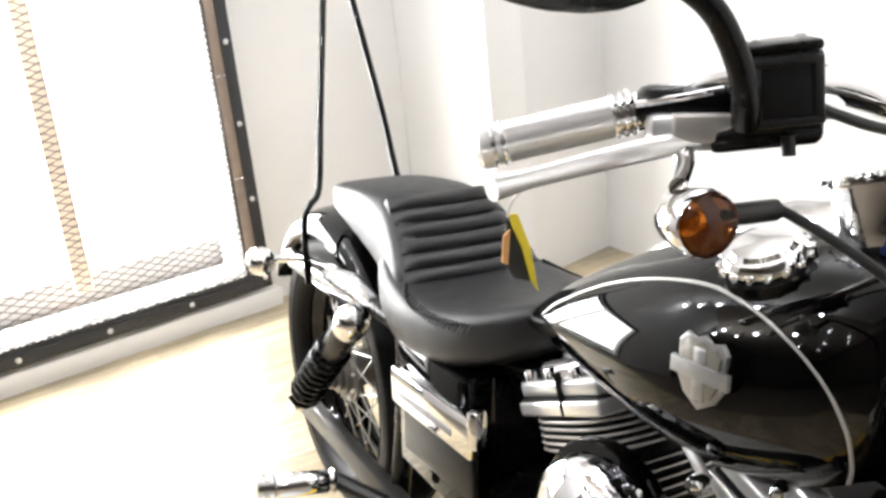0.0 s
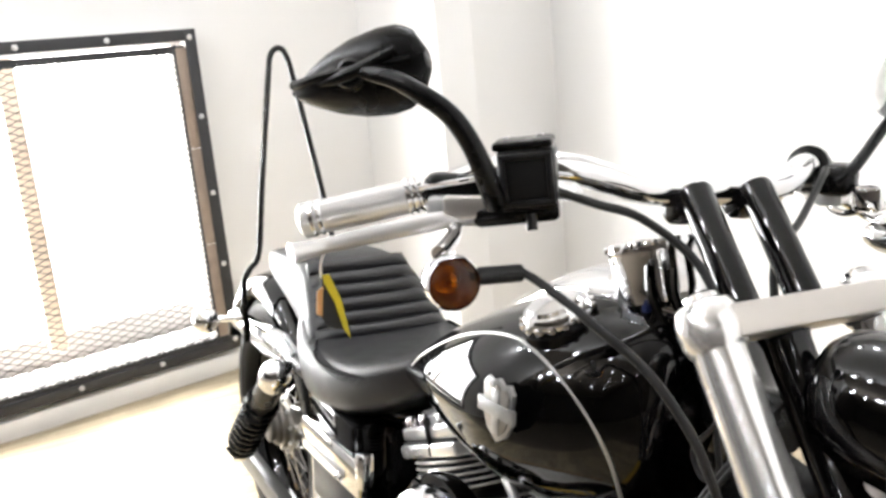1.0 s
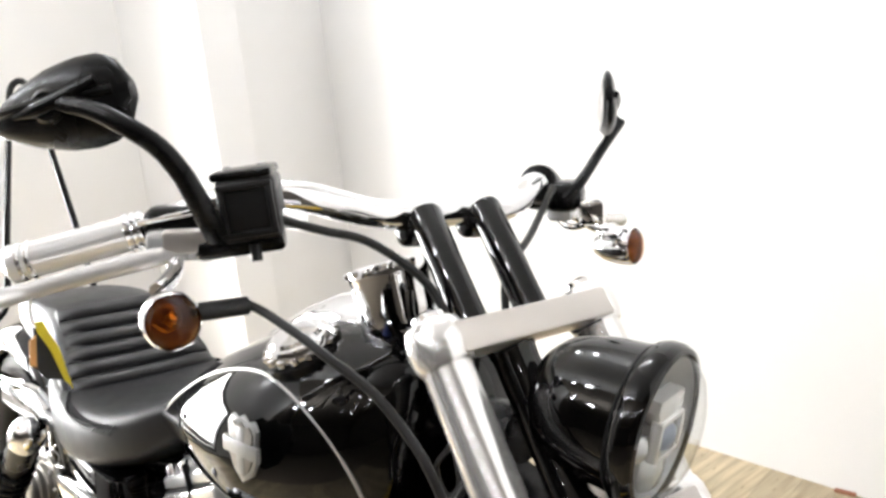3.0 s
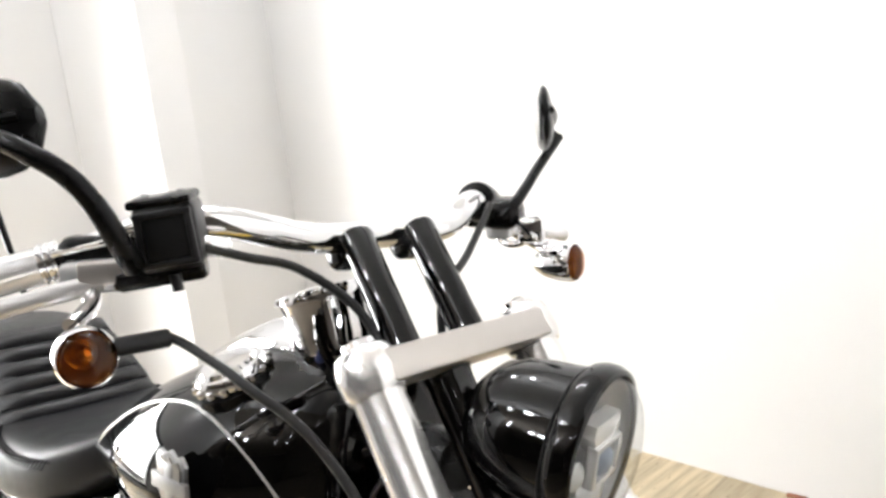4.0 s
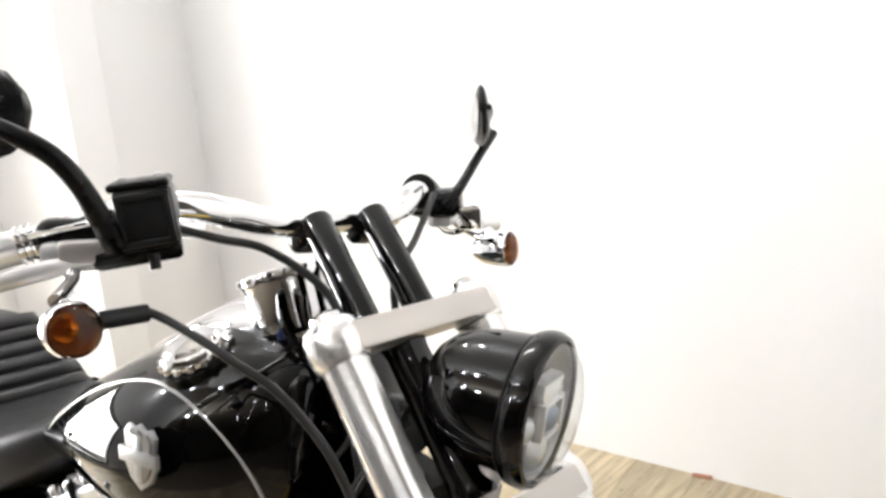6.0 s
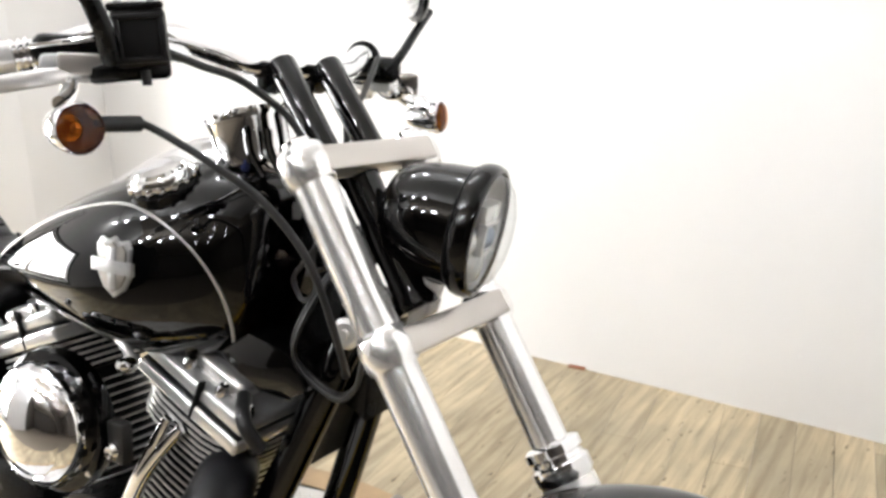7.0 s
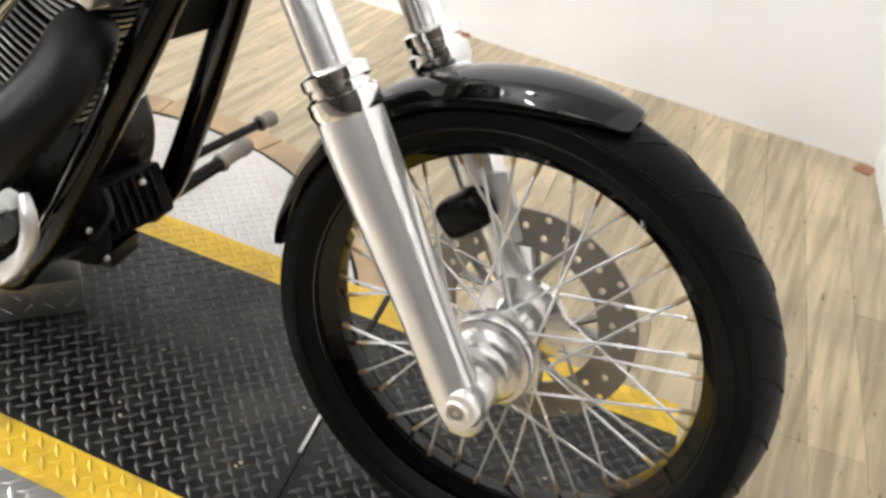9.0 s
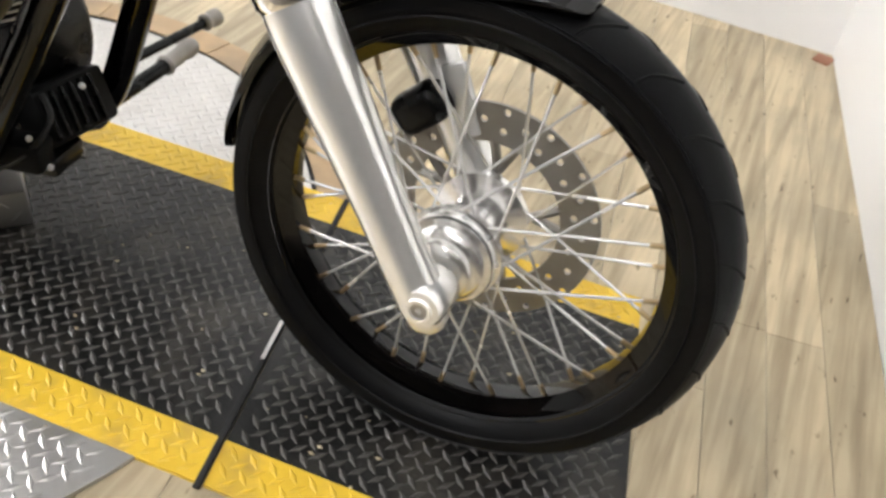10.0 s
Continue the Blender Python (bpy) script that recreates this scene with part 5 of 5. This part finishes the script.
for dx, x1, z1 in ((-0.004, -0.562, 0.612), (-0.010, -0.585, 0.618)):
    part("pushrod_tube", tube([(-0.655 + dx, -0.135, 0.452), (-0.608 + dx, -0.133, 0.545), (x1, -0.118, z1)], [0.0085, 0.0095, 0.0070], 14, n=6), M["chrome"], engine, "chrome pushrod tube")
part("pushrod_collar", lathe([(0.011, 0), (0.0145, 0.004), (0.0145, 0.014), (0.011, 0.018)], (-0.652, -0.135, 0.470), (0.46, 0, 0.9), 16), M["chrome"], engine, "chrome pushrod collar")
part("tappet_block", box((-0.662, -0.135, 0.448), (0.082, 0.032, 0.022), (1, 0, 0.15), bevel=0.006), M["cast"], engine, "silver tappet block")
bm = bmesh.new()
for u in (-0.03, 0, 0.03):
    lathe([(0.007, 0), (0.007, 0.008), (0.004, 0.01)], (-0.662 + u, -0.15, 0.443), (0, -1, 0.2), 8, bm)
part("tappet_bolts", bm, M["chrome"], engine)["kind"] = "stuff"
coil = [(-0.545, 0.700), (-0.49, 0.735), (-0.425, 0.722), (-0.405, 0.685), (-0.430, 0.668), (-0.475, 0.668), (-0.500, 0.690)]
part("coil_cover", plate([(x + 0.46, z - 0.70) for x, z in coil], 0.13, (-0.46, -0.02, 0.70), (1, 0, 0), (0, -1, 0), 0.006), M["gloss"], engine, "black coil cover under the tank")
part("plug_boot", tube([(-0.50, -0.08, 0.655), (-0.47, -0.11, 0.64), (-0.455, -0.10, 0.61)], 0.009, 10, n=5), M["hose"], engine, "black spark plug boot")
# air cleaner
ac = group("air_cleaner", bike, "round chrome air cleaner")
ac_at = V(-0.708, -0.155, 0.603)
ac_d = V(0.05, -1, 0.05).normalized()
ac_u = (V(0, 0, 1) - ac_d * ac_d.z).normalized()
ac_s = ac_u.cross(ac_d)
part("cleaner_back", lathe([(0.06, 0), (0.082, 0.008), (0.088, 0.022), (0.086, 0.034), (0.07, 0.038)], ac_at, ac_d, 44), M["gloss"], ac, "gloss black air cleaner back plate")
part("cleaner_cover", lathe([(0.070, 0.030), (0.0735, 0.040), (0.0735, 0.052), (0.069, 0.062), (0.058, 0.068), (0.056, 0.0665), (0.052, 0.070), (0.036, 0.077), (0.016, 0.081), (0.001, 0.082)], ac_at, ac_d, 48), M["chrome"], ac, "domed chrome cover with a stepped rim")
for k in range(14):
    a = 2 * math.pi * k / 14
    r_dir = ac_u * math.cos(a) + ac_s * math.sin(a)
    part("cover_slot", box(ac_at + ac_d * 0.0465 + r_dir * 0.0725, (0.010, 0.006, 0.013), ac_d.cross(r_dir), ac_d, 0.002, None, 1), M["seam"], ac, "dark slot in the cover's rim")
for a in (0.7, 2.2, 4.1):
    r_dir = ac_u * math.cos(a) + ac_s * math.sin(a)
    part("cover_screw", lathe([(0.0055, 0), (0.0055, 0.004), (0.003, 0.006)], ac_at + ac_d * 0.030 + r_dir * 0.0795, ac_d, 12), M["chrome"], ac)
part("cleaner_bracket", box(ac_at + ac_d * 0.012 + V(0.098, 0, -0.004), (0.030, 0.018, 0.052), (1, 0, -0.1), bevel=0.006), M["steel_dark"], ac, "dark support bracket")
part("bracket_bolt", lathe([(0.009, 0), (0.010, 0.004), (0.007, 0.008), (0.004, 0.006)], ac_at + ac_d * 0.022 + V(0.100, 0, -0.012), ac_d, 16), M["chrome"], ac, "chrome bracket bolt")
# breather fittings over the cleaner
part("breather_bolt", lathe([(0.010, 0), (0.011, 0.006), (0.008, 0.016), (0.004, 0.020)], ac_at + V(0.088, 0.015, 0.078), (0.1, -1, 0.3), 16), M["chrome"], ac, "chrome breather bolt")
part("breather_arm", tube([ac_at + V(0.040, 0.03, 0.105), ac_at + V(0.066, 0.02, 0.100), ac_at + V(0.088, 0.02, 0.080)], 0.006, 10, n=4), M["cast"], ac)
# exhaust
ex = group("exhaust", bike, "matt black exhaust pipes")
part("front_header", tube([(-0.535, -0.06, 0.555), (-0.510, -0.10, 0.555), (-0.500, -0.15, 0.518), (-0.530, -0.195, 0.458), (-0.585, -0.225, 0.385), (-0.66, -0.245, 0.305), (-0.80, -0.25, 0.245), (-1.1, -0.25, 0.235)], [0.028, 0.036, 0.037, 0.037, 0.037, 0.037, 0.037, 0.037], 24, n=8), M["flat_black"], ex, "matt black header with heat shield")
# regulator at the frame's foot
reg = group("regulator", bike, "black regulator block between the frame tubes")
part("regulator_body", box((-0.575, 0.02, 0.285), (0.05, 0.12, 0.075), (0.9, 0, 0.42), (-0.42, 0, 0.9), 0.008), M["seam"], reg)
part("mount_block", box((-0.560, -0.065, 0.262), (0.055, 0.045, 0.04), (0.8, 0.3, 0.3), bevel=0.008), M["seam"], reg)
part("mount_block", box((-0.575, -0.02, 0.235), (0.07, 0.07, 0.03), (0.9, 0.2, 0.2), bevel=0.008), M["satin"], reg)
for at in ((-0.548, -0.07, 0.288), (-0.535, -0.055, 0.245), (-0.545, 0.02, 0.325)):
    part("regulator_bolt", lathe([(0.0045, 0), (0.0045, 0.005), (0.003, 0.006)], at, (0.8, -0.5, 0.42), 8), M["cast"], reg)
for k in range(6):
    part("regulator_fin", box(V(-0.552, -0.030 + 0.016 * k, 0.297), (0.012, 0.004, 0.060), (0.9, 0, 0.42), (-0.42, 0, 0.9), 0.001, None, 1), M["satin"], reg)
part("regulator_wire", tube([(-0.55, -0.04, 0.335), (-0.53, -0.05, 0.31), (-0.545, -0.08, 0.27), (-0.60, -0.1, 0.23)], 0.004, 8, n=5), M["hose"], reg)
part("oil_pan", box((-0.84, 0, 0.215), (0.40, 0.22, 0.07), bevel=0.02), M["satin"], engine)
# foot controls
PEG_A, PEG_D = V(-0.592, 0.235, 0.258), V(-0.07, 1, 0.12).normalized()
for sgn, nm in ((1, "left_control"), (-1, "right_control")):
    fc = group("foot_control", bike, "foot peg and lever with chrome end" if sgn > 0 else "chrome brake pedal and foot peg")
    if sgn > 0:
        part("peg_arm", tube([(-0.575, 0.12, 0.305), (-0.565, 0.30, 0.318)], 0.0075, 10, smooth=False), M["satin"], fc)
        part("peg_tip", lathe([(0.011, 0), (0.0135, 0.004), (0.0115, 0.010), (0.0115, 0.016), (0.0135, 0.02), (0.0135, 0.032), (0.01, 0.036)], (-0.565, 0.295, 0.318), (0.05, 1, 0.06), 16), M["disc"], fc, "grey ringed peg tip")
        part("peg_arm", tube([(-0.60, 0.10, 0.235), PEG_A - PEG_D * -0.005], 0.0115, 10, smooth=False), M["satin"], fc)
        part("peg_tip", lathe([(0.014, 0), (0.016, 0.006), (0.0125, 0.012), (0.0125, 0.05), (0.0155, 0.056), (0.0155, 0.072), (0.012, 0.078)], PEG_A, PEG_D, 16), M["disc"], fc, "grey ringed peg tip")
    else:
        part("pedal_arm", tube([(-0.492, -0.205, 0.414), (-0.478, -0.212, 0.398), (-0.476, -0.215, 0.372), (-0.488, -0.216, 0.345), (-0.512, -0.217, 0.315), (-0.535, -0.218, 0.292)], [0.007, 0.009, 0.010, 0.009, 0.012, 0.009], 14, n=6), M["cast"], fc, "polished brake pedal arm")
        part("pedal_pad", tube([(-0.500, -0.215, 0.410), (-0.585, -0.218, 0.350)], 0.0118, 16, smooth=False), M["cast"], fc, "ribbed pedal pad")
        for k in range(5):
            part("pad_ring", lathe([(0.0118, 0), (0.0135, 0.002), (0.0135, 0.005), (0.0118, 0.007)], V(-0.520 - 0.013 * k, -0.2155, 0.396 - 0.0092 * k), (-0.82, -0.03, -0.57), 16), M["plastic"], fc)
        part("pedal_tip", tube([(-0.540, -0.220, 0.300), (-0.572, -0.222, 0.294), (-0.60, -0.224, 0.296)], [0.012, 0.014, 0.012], 14, n=5), M["plastic"], fc, "dark pedal pivot")
        part("peg_arm", tube([(-0.60, -0.13, 0.24), (-0.60, -0.2, 0.26)], 0.012, 10, smooth=False), M["brushed"], fc)
# passenger peg
pp = group("passenger_peg", bike, "chrome passenger foot peg")
part("peg_arm", tube([(-1.22, -0.20, 0.36), (-1.30, -0.25, 0.375)], 0.014, 12, smooth=False), M["plastic"], pp)
part("peg_body", lathe([(0.018, 0), (0.020, 0.004), (0.016, 0.010), (0.019, 0.014), (0.019, 0.09), (0.016, 0.094), (0.02, 0.098), (0.02, 0.104), (0.016, 0.108), (0.02, 0.112), (0.02, 0.120), (0.015, 0.124)], (-1.30, -0.25, 0.375), V(-0.25, -1, 0.05), 24), M["chrome"], pp, "chrome ringed peg")
# shocks
for sgn in (1, -1):
    sh = group("shock_absorber", bike, "black coil shock absorber with chrome top")
    a, b = V(-1.405, sgn * 0.164, 0.600), V(-1.715, sgn * 0.170, 0.325)
    d = (b - a).normalized()
    L = (b - a).length
    part("shock_cap", lathe([(0.012, -0.022), (0.026, -0.012), (0.030, 0.0), (0.030, 0.03), (0.026, 0.034)], a, d, 28), M["chrome"], sh, "chrome shock top")
    part("shock_body", lathe([(0.026, 0.02), (0.026, L * 0.62), (0.022, L * 0.9), (0.014, L)], a, d, 24), M["satin"], sh)
    u, v, _ = basis(d)
    pts = []
    for k in range(9 * 10 + 1):
        w2 = 2 * math.pi * k / 10
        pts.append(a + d * (0.12 + (L * 0.88 - 0.12) * k / 90) + 0.031 * (math.cos(w2) * u + math.sin(w2) * v))
    part("coil_spring", tube(pts, 0.0052, 7, smooth=False), M["satin"], sh, "black coil spring")
    part("lower_eye", lathe([(0.02, -0.016), (0.02, 0.016)], b, (0, 1, 0), 20), M["chrome"], sh)
    part("fender_strut", plate([(-0.26, -0.02), (-0.235, 0.0), (0.15, 0.030), (0.22, 0.012), (0.22, -0.028), (0.12, -0.034), (-0.2, -0.03)], 0.02, (-1.62, sgn * 0.128, 0.618), (1, 0, 0.02), (0, -1, 0), 0.006), M["chrome"], bike, "chrome fender strut cover")
    part("swing_arm", box((-1.56, sgn * 0.135, 0.29), (0.54, 0.03, 0.045), (1, 0, -0.05), bevel=0.008), M["steel_dark"], bike, "dull dark swing arm")
    sg = group("rear_turn_signal", bike, "chrome bullet rear turn signal")
    c = V(-1.785, sgn * 0.207, 0.614)
    part("signal_body", lathe([(0.004, -0.05), (0.018, -0.042), (0.0275, -0.02), (0.0295, 0.0), (0.0275, 0.010), (0.016, 0.024), (0.001, 0.028)], c, V(1, -0.1, 0.05), 28), M["chrome"], sg)
    part("signal_stalk", tube([c + V(-0.01, -sgn * 0.02, 0), (-1.76, sgn * 0.13, 0.615)], 0.008, 10, smooth=False), M["chrome"], sg)
# side cover
sc = group("side_cover", bike, "black battery cover with chrome band")
part("cover_body", box((-1.145, -0.13, 0.52), (0.20, 0.06, 0.21), (1, 0, 0.16), bevel=0.010), M["gloss"], sc)
part("cover_band", box((-1.120, -0.164, 0.553), (0.230, 0.016, 0.060), (1, 0.04, 0.13), bevel=0.006), M["chrome"], sc, "satin chrome band")
part("band_inlay", box((-1.128, -0.1725, 0.548), (0.15, 0.004, 0.012), (1, 0.04, 0.13), bevel=0.002), M["lamp_grey"], sc, "dark embossed strip")
part("lower_panel", box((-1.115, -0.156, 0.485), (0.20, 0.014, 0.072), (1, 0.04, 0.13), bevel=0.008), M["plastic"], sc, "glossy black lower panel")
part("band_clip", box((-1.006, -0.156, 0.570), (0.02, 0.024, 0.056), (1, 0.3, 0.13), bevel=0.006), M["chrome"], sc)
part("battery_box", box((-1.165, 0.0, 0.50), (0.22, 0.2, 0.2), bevel=0.01), M["satin"], sc)

# hang tag on the brake lever
tag = thing("hang_tag", "yellow and black paper hang tag on the brake lever", "tag")


def tag_piece(name, outline, material, x, label=""):
    bm = plate([(-0.331 + (y + 0.346) * 0.75, (z - 0.94) * 0.85 - 0.008) for y, z in outline], 0.0012, (x, 0, 0.94), (0, 1, 0), (1, 0, 0))
    bmesh.ops.transform(bm, matrix=LEANED, verts=bm.verts)
    return part(name, bm, material, tag, label)


tag_piece("card", [(-0.360, 0.966), (-0.350, 0.960), (-0.340, 0.935), (-0.331, 0.905), (-0.342, 0.908), (-0.352, 0.911), (-0.362, 0.925)], M["tag_black"], -0.636)
tag_piece("card_edge", [(-0.359, 0.971), (-0.350, 0.971), (-0.335, 0.941), (-0.324, 0.895), (-0.333, 0.907), (-0.344, 0.939), (-0.356, 0.960)], M["tag_yellow"], -0.633, "yellow card edge")
tag_piece("print_patch", [(-0.366, 0.953), (-0.358, 0.958), (-0.361, 0.925), (-0.368, 0.929)], M["tag_orange"], -0.633)
part("string", tube([LEANED @ V(-0.635, -0.341, 0.957), LEANED @ V(-0.62, -0.346, 0.972), LEANED @ V(-0.597, -0.350, 0.988)], 0.0012, 6, n=4), M["paper"], tag)

# ---- floor planks ----
rng = random.Random(4)
PLANK_DIR = V(-0.15, 1, 0).normalized()
PLANK_ACROSS = V(PLANK_DIR.y, -PLANK_DIR.x, 0)
PW = 0.088
plank_mesh = {}
for col in range(-52, 34):
    side = col * PW + PW / 2
    if side > V(*C1, 0).dot(PLANK_ACROSS) + 0.05:
        continue
    low, high = (-1.3 - PLANK_ACROSS.y * side) / PLANK_DIR.y, (1.60 - PLANK_ACROSS.y * side) / PLANK_DIR.y
    s = low - rng.random() * 0.9
    while s < high - 0.02:
        long = rng.choice((0.9, 1.2, 1.5))
        s0, s1 = max(s, low), min(s + long, high)
        s += long
        if s1 - s0 < 0.03:
            continue
        mid = PLANK_ACROSS * side + PLANK_DIR * ((s0 + s1) / 2)
        if mid.x < -3.5 + max(0, -mid.y) * 0.25:
            continue
        key = round(s1 - s0, 3)
        if key not in plank_mesh:
            bm = box((0, 0, 0), (PW - 0.0007, s1 - s0 - 0.0007, 0.014), bevel=0.0005, segs=1)
            ob = link_mesh("plank", bm, M["wood"], floor, smooth=False)
            plank_mesh[key] = ob.data
        else:
            ob = new("plank", plank_mesh[key])
            ob.parent = floor
        ob.matrix_local = Matrix.Translation((mid.x, mid.y, -0.007)) @ Matrix.Rotation(math.atan2(-PLANK_DIR.x, PLANK_DIR.y), 4, "Z")
bm = box((-0.2, -4.65, -0.006), (7.4, 6.7, 0.010), bevel=0)
part("shop_floor_sheet", bm, M["shop_floor"], floor, "pale shop floor boards", smooth=False)
part("shop_floor_strip", box((2.05, -0.73, -0.006), (2.7, 1.12, 0.010), bevel=0), M["shop_floor"], floor, smooth=False)
